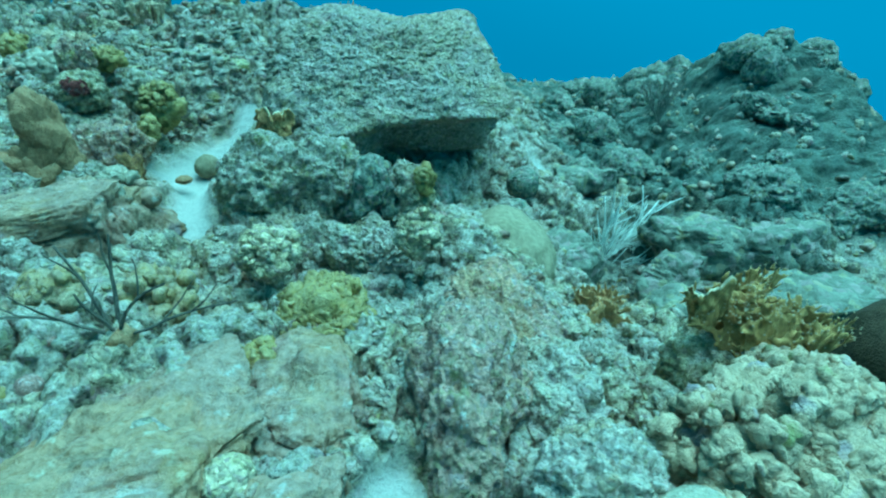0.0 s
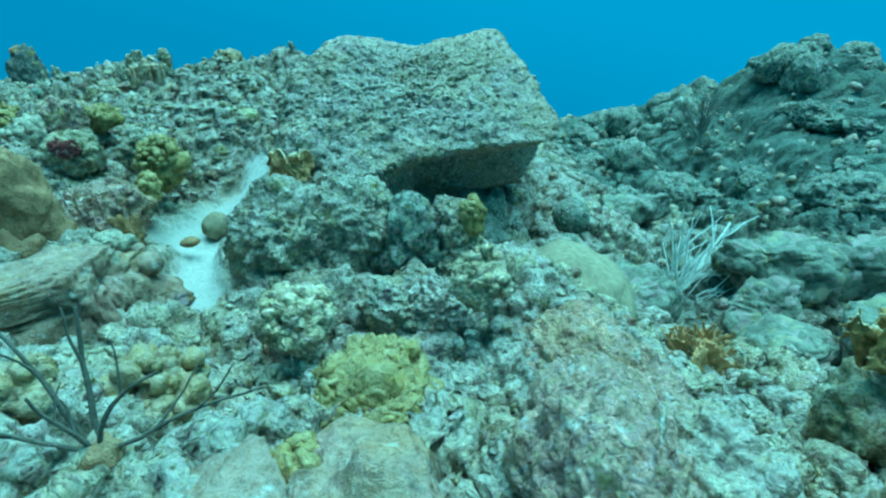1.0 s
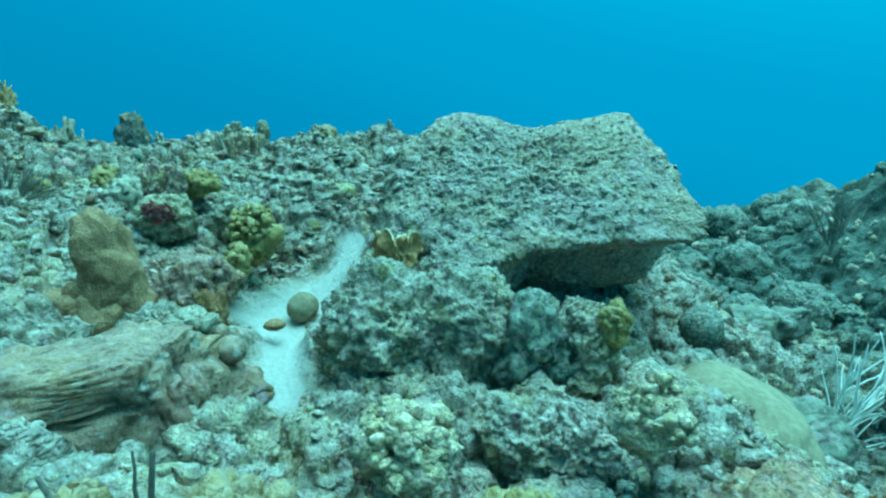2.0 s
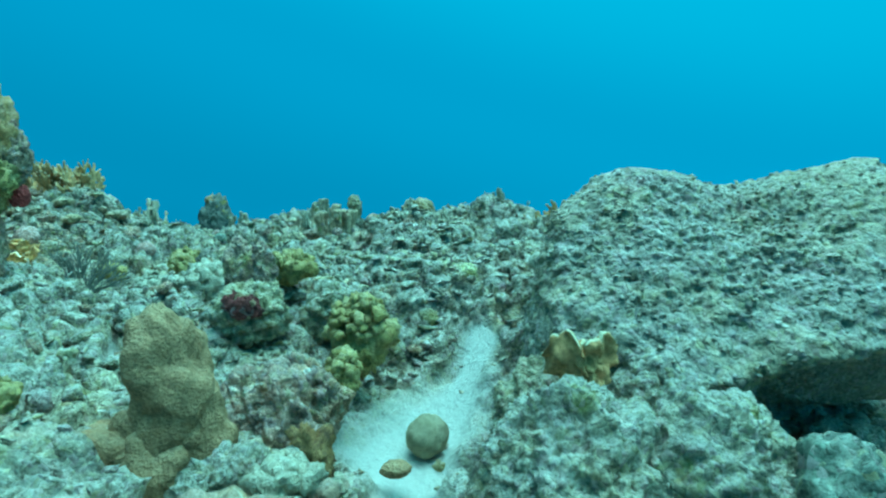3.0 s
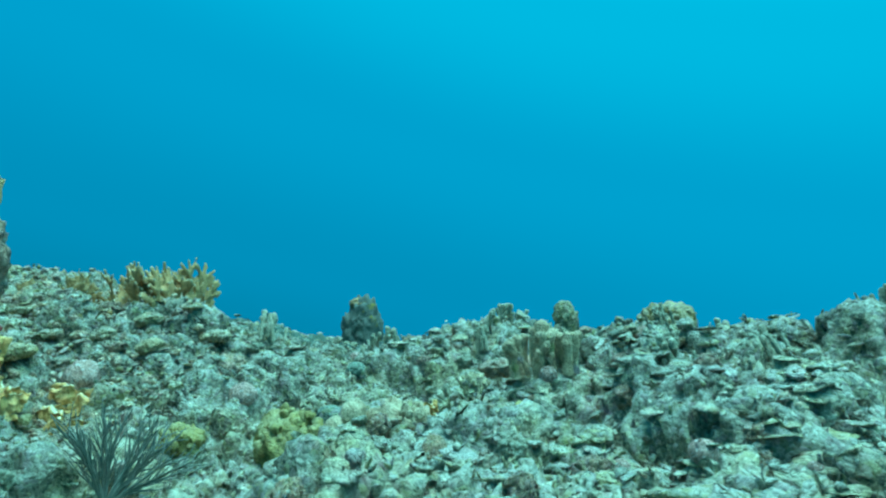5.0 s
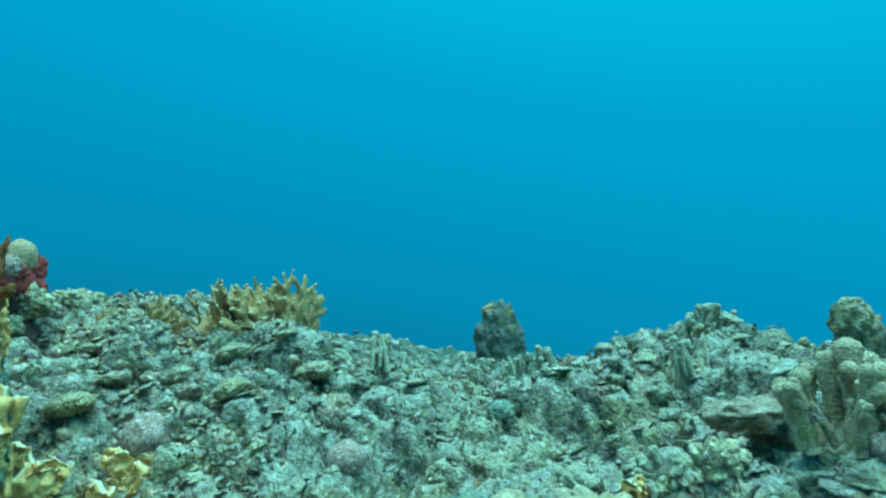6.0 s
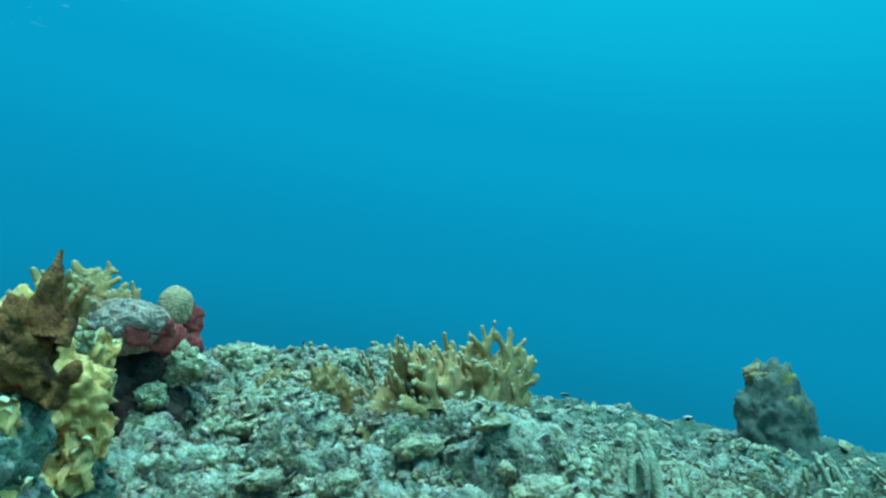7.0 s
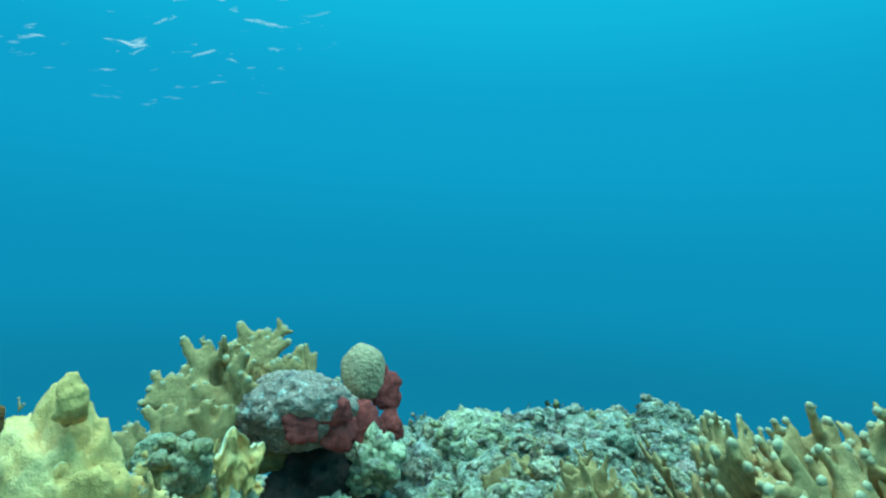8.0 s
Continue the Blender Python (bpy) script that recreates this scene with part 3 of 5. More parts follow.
def slab(name, x, y, z, rx, ry, rz, material, label, category, seed, turn=0.0, group="", level=5):
    """A broken flat slab with worn edges."""
    v, f = ICO[level]
    r = np.random.default_rng(seed)
    box = np.sign(v) * np.abs(v) ** np.array((0.62, 0.62, 0.5))
    for _ in range(5):
        d = np.array((*r.normal(size=2), r.uniform(-.2, .5)))
        d /= np.linalg.norm(d)
        box = box - np.maximum(box @ d - r.uniform(0.55, 0.85), 0)[:, None] * d
    o = box * np.array((rx, ry, rz)) + seed
    crack = np.clip(1 - np.abs(fbm(o * np.array((5, 9, 9)), 3, seed + 2)) * 14, 0, 1)
    lift = 0.034 * fbm(o * 5, 3, seed) + 0.018 * fbm(o * 18, 3, seed + 1) + 0.010 * (0.3 - np.abs(fbm(o * 50, 2, seed + 3))) - 0.016 * crack
    size = np.array((rx, ry, rz))
    v = box + v * lift[:, None] / size * np.array((1, 1, 0.8))
    ob = link_mesh(name, v * np.array((rx, ry, rz)) * 1.15, f, material)
    ob.matrix_world = pose(x, y, z, 0, 0, turn)
    return tagged(ob, label, category, group)


def branch(r, start, heading, length, width, depth, out, tips, spread=0.55, lean=0.0):
    """A flat branching finger of fire coral, in the plane y = 0 of its blade."""
    pts, rad, p, a = [], [], np.array(start, float), heading
    for s in range(5):
        pts.append(p.copy())
        rad.append(width * (1 - 0.08 * s + r.uniform(-0.07, 0.07) + (0.10 if depth == 0 and s == 4 else 0)))
        a += r.uniform(-0.13, 0.13)
        p = p + length / 4 * np.array((np.sin(a), lean + r.uniform(-0.10, 0.10), np.cos(a)))
    out.append(tube(pts, rad, 8, 0.62))
    for q in range(2):
        a2 = a + r.choice((-1, 1)) * r.uniform(0.7, 1.3)
        k2 = int(r.integers(1, 5))
        out.append(tube([pts[k2], pts[k2] + rad[k2] * 1.6 * np.array((np.sin(a2), r.uniform(-.3, .3), np.cos(a2)))], [rad[k2] * .65, rad[k2] * .5], 6, 0.8))
    if depth == 0:
        tips.append((pts[-1] + 0.35 * rad[-1] * (pts[-1] - pts[-2]) / np.linalg.norm(pts[-1] - pts[-2]), rad[-1]))
    if depth:
        n = int(r.integers(2, 4))
        for k in range(n):
            b = a + spread * (k - (n - 1) / 2) + r.uniform(-0.2, 0.2)
            branch(r, pts[-1], b, length * r.uniform(0.5, 0.85), width * r.uniform(0.68, 0.85), depth - 1, out, tips, spread, lean)
        if r.random() < 0.7:
            branch(r, pts[2], heading + r.choice((-1, 1)) * r.uniform(0.4, 0.8), length * r.uniform(0.4, 0.7), width * 0.7, max(depth - 2, 0), out, tips, spread, lean)


def fire_coral(x, y, z, width, height, blades, seed, material, label, turn=0.0, fingers=5, group="", thick=0.055, depth_m=0.25):
    """Upright blades of branching fire coral, each a part."""
    e = thing("fire_coral", x, y, z, label, "coral", turn, group)
    r = np.random.default_rng(seed)
    cap_v, cap_f = ICO[1]
    cap = link_mesh("tip", cap_v * 0.01, cap_f, TIP)
    for b in range(blades):
        out, tips = [], []
        span = width * r.uniform(0.55, 0.8)
        for k in range(fingers):
            u = (k + 0.5) / fingers - 0.5
            h = height * r.uniform(0.7, 1.1) * (1 - 0.9 * u * u)
            branch(r, (u * span, 0, -0.05), u * 0.8 + r.uniform(-0.2, 0.2), h * 0.46, height * thick * r.uniform(0.9, 1.35), 2, out, tips, 0.62, r.uniform(-0.15, 0.15))
        web = []
        for k in range(fingers * 2):
            u = (k + 0.5) / fingers / 2 - 0.5
            h = height * r.uniform(0.35, 0.62)
            web.append(tube([(u * span * 0.8, 0, -0.06), (u * span * 0.9, r.uniform(-.006, .006), h * 0.5), (u * span, r.uniform(-.008, .008), h)], [span / fingers * 0.62, span / fingers * 0.58, span / fingers * 0.40], 8, 0.24))
        v, f, t = joined(out + web)
        ob = link_mesh("blade", v, f, material, e)
        ob.matrix_basis = pose((r.uniform(-0.5, 0.5)) * width * 0.5, (b / max(blades - 1, 1) - 0.5) * depth_m, r.uniform(-0.01, 0.01), r.uniform(-12, 12), 0, r.uniform(-40, 40))
        solid = ob.modifiers.new("grown_together", "REMESH")
        solid.mode, solid.voxel_size, solid.use_smooth_shade = "VOXEL", max(0.0040, height * 0.028), True
        for p, w in tips:
            c = new("tip", cap.data)
            c.parent = ob
            c.matrix_basis = Matrix.Translation(p) @ Matrix.Diagonal((w * 74, w * 52, w * 70, 1))
    bpy.data.objects.remove(cap)
    return e


def plate_mesh(w, h, seed, wave=0.12, thick=0.009, nu=28, nv=18):
    """A wavy upright plate with a scalloped lip, closed all round."""
    u, q = np.meshgrid(np.linspace(-0.5, 0.5, nu), np.linspace(0, 1, nv))
    u, q = u.ravel(), q.ravel()
    p = np.stack([u * 5, q * 2.2, np.full_like(u, seed * 3.7)], -1)
    lip = 0.80 + 0.22 * vnoise(np.stack([u * 4.5, 0 * u, np.full_like(u, seed * 1.3)], -1), seed) + 0.05 * vnoise(np.stack([u * 19, 0 * u, np.full_like(u, seed * 2.3)], -1), seed + 1)
    spread = 0.65 + 0.5 * q
    mid = np.stack([u * w * spread, wave * (fbm(p * np.array((0.7, 1.6, 1)), 3, seed) + 0.35 * np.sin(u * 6 + seed) * q), q * h * lip * (1 - 1.1 * np.abs(u) ** 3)], -1)
    t = thick * (1.3 - 0.75 * q) * (1 - (2 * np.abs(u)) ** 8 * 0.8)
    bumps = 0.5 * thick * fbm(p * np.array((1.6, 3.2, 1)), 3, seed + 8)
    front, back = mid.copy(), mid.copy()
    front[:, 1] -= t + bumps
    back[:, 1] += t
    i = np.arange(nu * nv).reshape(nv, nu)
    qd = np.stack([i[:-1, :-1], i[:-1, 1:], i[1:, 1:], i[1:, :-1]], -1).reshape(-1, 4)
    n = nu * nv
    rim = np.concatenate([i[0, :], i[1:, -1], i[-1, -2::-1], i[-2:0:-1, 0]])
    nxt = np.roll(rim, -1)
    faces = np.concatenate([qd, qd[:, ::-1] + n, np.stack([nxt, rim, rim + n, nxt + n], -1)])
    return np.concatenate([front, back]), faces, np.concatenate([q, q])


def plate_coral(x, y, z, w, h, count, seed, material, label, turn=0.0, spread_m=0.12, wave=0.05, thick=0.010, core=None):
    e = thing("plate_fire_coral", x, y, z, label, "coral", turn)
    r = np.random.default_rng(seed)
    if core:
        v, f = lump_mesh(seed, 5, 2.6, 0.34, 0.34, 0.04, core)
        o = link_mesh("folded_core", v * np.array(core), f, material, e)
        o.location = (0, 0, core[2] * 0.5)
    for k in range(count):
        v, f, t = plate_mesh(w * r.uniform(0.7, 1.1), h * r.uniform(0.7, 1.1), seed + k, wave, thick)
        ob = link_mesh("plate", v, f, material, e, tip=np.where(t > 0.97, 0.85, 0.0))
        ob.matrix_basis = pose(r.uniform(-1, 1) * spread_m, r.uniform(-1, 1) * spread_m, -0.03 - 0.02 * k, r.uniform(-16, 16), r.uniform(-14, 14), r.uniform(-55, 55))
    return e


def wand(r, start, heading, length, width, bend, n=9):
    p, d = np.array(start, float), np.array(heading, float)
    d /= np.linalg.norm(d)
    pts, rad = [], []
    for s in range(n):
        pts.append(p.copy())
        rad.append(width * (1 - 0.55 * s / (n - 1)))
        d = d + r.normal(size=3) * bend
        d /= np.linalg.norm(d)
        p = p + d * length / (n - 1)
    return np.array(pts), np.array(rad)


def sea_rod(x, y, z, seed, rods, label):
    """Bare branching sea rods on one holdfast; each rod is a part."""
    e = thing("sea_rod", x, y, z, label, "soft coral")
    r = np.random.default_rng(seed)
    v, f = lump_mesh(seed, 3, 3, 0.2, 0.3)
    link_mesh("holdfast", v * np.array((0.035, 0.035, 0.025)), f, BROWN, e, "brown encrusted holdfast")
    for heading, length, width in rods:
        pts, rad = wand(r, (0, 0, 0), heading, length, width, 0.10)
        out = [tube(pts, rad, 7)]
        for k in (3, 5):
            if r.random() < 0.6:
                d = np.array(heading) + r.normal(size=3) * 0.5
                p2, r2 = wand(r, pts[k], d + np.array((0, 0, 0.5)), length * 0.4, rad[k] * 0.8, 0.1, 6)
                out.append(tube(p2, r2, 6))
        v, f, t = joined(out)
        link_mesh("rod", v, f, ROD, e)
    return e


def sea_plume(x, y, z, seed, stems, material, label, name="sea_plume", twig=0.10, width=0.004, pairs=9, droop=0.35):
    """Stems with rows of thin twigs; each stem with its twigs is a part."""
    e = thing(name, x, y, z, label, "soft coral")
    r = np.random.default_rng(seed)
    for heading, length in stems:
        pts, rad = wand(r, (0, 0, 0), heading, length, width * 1.5, 0.06, 12)
        v, f, t = tube(pts, rad, 6)
        stem = link_mesh("stem", v, f, material, e)
        d = np.array(heading, float) / np.linalg.norm(heading)
        side = np.cross(d, (0.2, -1, 0.15))
        side /= np.linalg.norm(side)
        for k in range(pairs):
            for sg in (-1, 1):
                at = pts[2 + int(k * 9 / pairs)]
                way = d * 0.9 + sg * side * r.uniform(0.15, 0.5) + r.normal(size=3) * 0.10 + np.array((0, 0, droop * 0.2))
                p2, r2 = wand(r, at, way, twig * r.uniform(0.6, 1.25), width * 0.75, 0.09, 7)
                v, f, t = tube(p2, r2, 5)
                link_mesh("twig", v, f, material, stem)
    return e


def lobed_coral(name, x, y, z, rx, ry, rz, lobes, size, seed, material, label, tall=1.3, turn=0.0, low=0.15):
    """A mound of coral set with rounded lobes; each lobe is a part."""
    e = thing(name, x, y, z, label, "coral", turn)
    v, f = lump_mesh(seed, 4, 3.5, 0.35, 0.3, 0.10, (rx, ry, rz))
    link_mesh("core", v * np.array((rx, ry, rz)) * 1.02, f, material, e)
    r = np.random.default_rng(seed)
    shapes = []
    for k in range(4):
        v, f = lump_mesh(seed + 40 + k, 3 if size > 0.0195 else 2, 2.2, 0.7, 0.5, 0.16)
        me = link_mesh("lobe", v * size, f, material, e).data
        shapes.append(me)
        bpy.data.objects.remove(e.children[-1])
    for k in range(lobes):
        cz = r.uniform(low, 1)
        a = r.uniform(0, 6.283)
        d = Vector((math.sqrt(1 - cz * cz) * math.cos(a), math.sqrt(1 - cz * cz) * math.sin(a), cz))
        ob = new("lobe", shapes[k % 4])
        ob.parent = e
        s = r.uniform(0.5, 1.3)
        up = (d + Vector((0, 0, 0.7))).normalized()
        m = up.to_track_quat("Z", "Y").to_matrix().to_4x4()
        far = 1 + 0.38 * float(vnoise(np.array([[d.x, d.y, d.z]]) * 1.9 + seed, seed)[0])
        ob.matrix_basis = Matrix.Translation((d.x * rx * far, d.y * ry * far, d.z * rz * far)) @ m @ Matrix.Diagonal((s, s * r.uniform(0.8, 1.1), s * tall * r.uniform(0.8, 1.2), 1))
    return e


def finger_coral(x, y, z, radius, length, width, count, seed, material, label, group=""):
    """A clump of upright knobbed fingers, each a part."""
    e = thing("finger_coral", x, y, z, label, "coral", 0, group)
    r = np.random.default_rng(seed)
    shapes = []
    for k in range(5):
        pts, rad = wand(r, (0, 0, -0.25), (r.uniform(-.06, .06), r.uniform(-.06, .06), 1), 1.25, 1, 0.05, 8)
        rad = width / length * (1 + 0.22 * r.normal(size=8))
        rad[-1] *= 1.15
        out = [tube(pts, rad, 8)]
        for q in range(int(r.integers(1, 3))):
            a = r.uniform(0, 6.28)
            p2, r2 = wand(r, pts[4 + q], (math.cos(a) * .7, math.sin(a) * .7, 1), 0.38, 1, 0.08, 4)
            out.append(tube(p2, width / length * np.array((.8, .8, .85, .8)), 7))
        v, f, t = joined(out)
        v = v * (1 + 0.10 * vnoise(v * 9 + k, seed)[:, None] * np.array((1, 1, 0.2)))
        o = link_mesh("finger", v * length, f, material)
        shapes.append(o.data)
        bpy.data.objects.remove(o)
    for k in range(count):
        a, d = r.uniform(0, 6.28), radius * math.sqrt(r.random())
        ob = new("finger", shapes[k % 5])
        ob.parent = e
        h = r.uniform(.45, 1.2) * (1 - 0.35 * d / radius)
        ob.matrix_basis = pose(d * math.cos(a), d * math.sin(a), 0, -math.sin(a) * d / radius * 9, math.cos(a) * d / radius * 9, r.uniform(0, 360)) @ Matrix.Scale(h, 4)
    return e


# ---- the boulder and what lies near the start ----
boulder()
slab("dusty_slab", -.76, .80, .525, .29, .22, .09, SLAB, "broad dusty slab of dead coral rock", "rock", 31, 12, "", 6)
slab("dusty_slab", -.45, .92, .445, .13, .19, .10, SLAB, "dusty slab beside a dark crack", "rock", 32, -8, "", 6)
slab("dusty_slab", -.42, .66, .49, .13, .11, .07, SLAB, "smooth low dusty rock", "rock", 33)
rough_rock("pink_rock", -.11, .93, .45, .115, .27, .20, PINK, "pinkish encrusted ridge of rock", "rock", 16, 6, -10)
rough_rock("pink_rock", .05, 1.36, .33, .19, .24, .16, PINK, "pinkish rubbly rock with crimson patches", "rock", 17, 6)
rough_rock("coral_rock", .12, 1.00, .36, .12, .17, .16, RUBBLE, "broken coral rock with knobs", "rock", 34, 6)
rough_rock("rubble_rock", .12, .72, .42, .13, .11, .14, RUBBLE, "knobbly rock crusted with pale coral", "rock", 35, 6)
head("tan_dome_coral", .27, .58, .46, .10, .09, .08, PALE, "smooth tan dome coral", "coral", 36, 1.5, .06, .05, .01, 4)
lobed_coral("mustard_coral", -.465, 1.27, .435, .128, .125, .125, 240, .020, 13, YELLOW, "lobed mustard-yellow coral mound", 1.0)
lobed_coral("pale_lobed_coral", -.65, 1.58, .51, .085, .08, .065, 90, .018, 14, GREEN, "pale green lobed coral mound", 1.0)
lobed_coral("knobbly_coral", -.178, 1.58, .555, .058, .055, .07, 70, .015, 15, GREEN, "upright knobbly pale coral", 1.0, low=-.2)
lobed_coral("pale_lobed_coral", .62, .84, .32, .28, .20, .19, 290, .023, 37, CREAM, "broad mound of pale rounded coral lobes", 1.0, turn=20)
head("yellow_coral", -.545, .69, .57, .045, .045, .045, GREEN, "smooth pale yellow-green coral lump", "coral", 38, 2.2, .2, .12)
head("yellow_coral", -.95, .62, .56, .10, .08, .06, YELLOW, "low yellowish coral crust", "coral", 39, 3, .2)
head("yellow_coral", -1.10, .93, .58, .07, .06, .06, YELLOW, "low yellow coral crust", "coral", 40, 3, .2)
lobed_coral("yellow_lobed_coral", -.93, 1.36, .47, .10, .09, .10, 80, .019, 41, OCHRE, "yellowish lobed coral behind the sea rods", 1.0)
lobed_coral("yellow_coral", -0.569, 1.067, 0.495, .06, .055, .05, 60, .013, 186, YELLOW, "low yellow coral mound on the dusty slab", 1.0)
lobed_coral("ochre_coral", -1.086, 1.231, 0.629, .07, .06, .05, 50, .015, 187, OCHRE, "orange-ochre coral crust by the sea rods", 1.0)
lobed_coral("ochre_coral", 0.647, 1.254, 0.191, .09, .08, .06, 70, .015, 188, OCHRE, "olive-yellow coral patch on the slope", 1.0)
lobed_coral("ochre_coral", 0.604, 1.266, 0.229, .05, .045, .06, 50, .012, 189, OCHRE, "small ochre coral lump on broken rock", 1.0)
head("dark_dome", 1.16, 1.12, .30, .17, .17, .22, DARK_DOME, "dark brown smooth dome coral", "coral", 42, 1.2, .05, .06, .01, 4)
rough_rock("coral_rock", .74, 1.23, .27, .18, .13, .15, RUBBLE, "broken rock under the brown fire coral", "rock", 165, 5)
fire_coral(.74, 1.17, .43, .25, .20, 7, 51, FIRE_BROWN, "brown fire coral thicket with pale tips", 10, 8, thick=.042)
plate_coral(.59, 1.22, .46, .08, .19, 2, 52, FIRE_BROWN, "brown upright plate of fire coral", 10, .02, .012, .008)
fire_coral(.50, 1.76, .06, .17, .18, 5, 53, FIRE, "tan fire coral on a rock knob", 0, 5, depth_m=.12)
head("rubble_rock", .49, 1.76, -.03, .10, .10, .13, TURF_HAZE, "green turf-covered knob of rock", "rock", 43, 4, .3)
sea_rod(-.86, 1.05, .62, 54, [((-.35, .05, 1), .24, .0055), ((.05, .1, 1), .24, .006), ((.5, .1, 1), .22, .005), ((-1, .0, .5), .32, .0045), ((1, .15, .30), .28, .0042), ((-.1, -.2, 1), .15, .005)], "dark bare branching sea rods on dusty rock")
sea_plume(.72, 2.40, -.15, 55, [((.25, .0, 1), .30), ((.45, .05, .9), .36), ((.70, .1, .72), .42), ((.90, .25, .50), .52), ((1.0, .25, .36), .50), ((1.2, .0, .16), .50), ((1.2, -.1, .06), .46)], PLUME, "pale feathery sea plume rising between flat rocks", twig=.19, width=.0062, pairs=6)
for x, y, z, a, b, c, sd, turn in [(.95, 1.93, -.10, .17, .12, .07, 61, 5), (.80, 1.80, -.10, .13, .10, .08, 62, -20), (1.50, 1.80, .0, .32, .20, .10, 63, 10), (1.18, 2.33, .05, .22, .17, .11, 64, 0),
                                   (.82, 3.00, .12, .20, .12, .05, 65, 0), (1.05, 2.15, -.06, .16, .12, .12, 66, 30), (1.55, 2.25, .04, .24, .16, .12, 67, -15), (.55, 2.30, -.02, .16, .13, .12, 68, 15)]:
    slab("flat_rock", x, y, z, a, b, c, FLAT, "flat broken rock under green turf and silt", "rock", sd, turn, "flat rocks on the slope")
head("smooth_rock", .20, 2.00, .19, .19, .27, .21, SMOOTH, "smooth tan rock below the boulder", "rock", 69, 1.6, .06, .08, .02, 5)
head("round_coral", .41, 2.69, .24, .085, .085, .09, TURF_HAZE, "round turf-covered coral ball", "coral", 70, 2, .06, .06, .02, 4)
head("round_coral", .36, 2.55, .15, .06, .06, .07, TURF_HAZE, "small round coral ball", "coral", 71, 2, .06, .06, .02, 3)
head("rubble_rock", -.05, 2.42, .27, .06, .08, .14, TURF_HAZE, "dark rock stem under the boulder", "rock", 72, 2, .2)

# ---- by the boulder and the sand channel ----
rough_rock("coral_rock", -.62, 2.27, .57, .13, .08, .11, CRUST, "rough rock joining the boulder and the mound before it", "rock", 205, 6)
rough_rock("coral_rock", -.76, 2.10, .50, .19, .19, .25, CRUST, "rough encrusted coral rock beside the sand channel", "rock", 11, 6)
rough_rock("coral_rock", -.51, 2.14, .48, .15, .14, .22, CRUST, "rough coral rock in front of the boulder", "rock", 12, 6)
rough_rock("coral_rock", -.33, 2.06, .42, .12, .12, .20, TURF_HAZE, "greenish coral rock under the boulder's edge", "rock", 73, 5)
rough_rock("coral_rock", -.20, 2.06, .44, .10, .10, .20, CRUST, "pale blocky coral rock before the boulder", "rock", 191, 6)
lobed_coral("yellow_coral", -.135, 1.985, .57, .035, .03, .06, 40, .010, 192, YELLOW, "yellow-green coral crust on the blocky rock", 1.0)
rough_rock("coral_rock", -.27, 1.72, .40, .10, .09, .11, RUBBLE, "low rubbly rock behind the knobbly coral", "rock", 193, 6)
rough_rock("coral_rock", -.40, 1.76, .40, .10, .10, .10, CRUST, "low dusty coral rock among rubble", "rock", 194, 6)
rough_rock("coral_rock", -.58, 1.92, .34, .14, .10, .13, CRUST, "low dusty coral rock", "rock", 74, 5)
rough_rock("coral_rock", -.80, 2.40, .50, .11, .13, .17, CRUST, "rough rock at the foot of the boulder", "rock", 190, 6, 20)
plate_coral(-.715, 2.235, .750, .090, .105, 3, 75, FIRE, "tan plates of fire coral with a pale lip", 0, .03, .015, .007)
head("sand_stone", -1.136, 2.27, .50, .035, .025, .017, BROWN, "small brown stone lying on the sand", "stone", 76, 2, .1)
head("round_coral", -1.10, 2.46, .485, .052, .055, .05, SMOOTH, "round tan turf-covered ball on the sand", "coral", 77, 2, .08)
slab("plank_rock", -1.38, 1.80, .53, .36, .18, .13, SLAB, "long smooth slab of dusty rock", "rock", 78, 24, "", 6)
for x, y, z, s, sd in [(-1.19, 1.86, .47, .05, 79), (-1.16, 1.98, .55, .045, 80), (-1.22, 2.06, .57, .03, 81), (-1.08, 1.75, .42, .03, 82)]:
    head("round_coral", x, y, z, s, s, s * .85, SLAB, "pale dusty coral ball", "coral", sd, 2, .1, .08, .02, 3, 0, "pale balls by the slab")
head("orange_sponge", -1.27, 2.14, .60, .036, .030, .065, ORANGE_BROWN, "small ragged orange sponge on dusty rock", "sponge", 83, 4, .7, .5, .1)
rough_rock("coral_rock", -1.44, 2.33, .60, .13, .12, .12, MAUVE, "pinkish craggy mound beside the sand", "rock", 201, 6)
rough_rock("coral_rock", -1.42, 2.08, .54, .13, .07, .09, CRUST, "mauve-grey rubble mound below the brown coral", "rock", 202, 6)
lobed_coral("pink_coral", -1.385, 2.325, .62, .09, .08, .10, 110, .016, 84, PINK, "pinkish clustered coral mound", 1.1)
lobed_coral("green_coral", -1.30, 2.06, .55, .06, .06, .07, 20, .024, 85, PALE, "small greenish coral mound", 1.0)
lobed_coral("yellow_coral", -1.283, 2.41, .675, .036, .036, .050, 40, .011, 86, YELLOW, "small yellow coral ball", 1.0)
lobed_coral("yellow_coral", -1.285, 2.59, .72, .080, .070, .090, 120, .014, 87, YELLOW, "yellow-green crusted coral mound", 1.0)
rough_rock("purple_rock", -1.65, 2.66, .90, .044, .042, .115, MAUVE, "upright purplish rock knob", "rock", 88, 5)
rough_rock("purple_rock", -1.575, 2.65, .915, .034, .034, .09, MAUVE, "small purplish rock knob", "rock", 89, 5)
rough_rock("coral_rock", -1.60, 2.59, .80, .11, .08, .09, RUBBLE, "craggy rock with a dark red patch", "rock", 137, 5)
rough_rock("coral_rock", -1.42, 2.74, .76, .09, .08, .08, RUBBLE, "craggy coral rock among rubble", "rock", 138, 5)
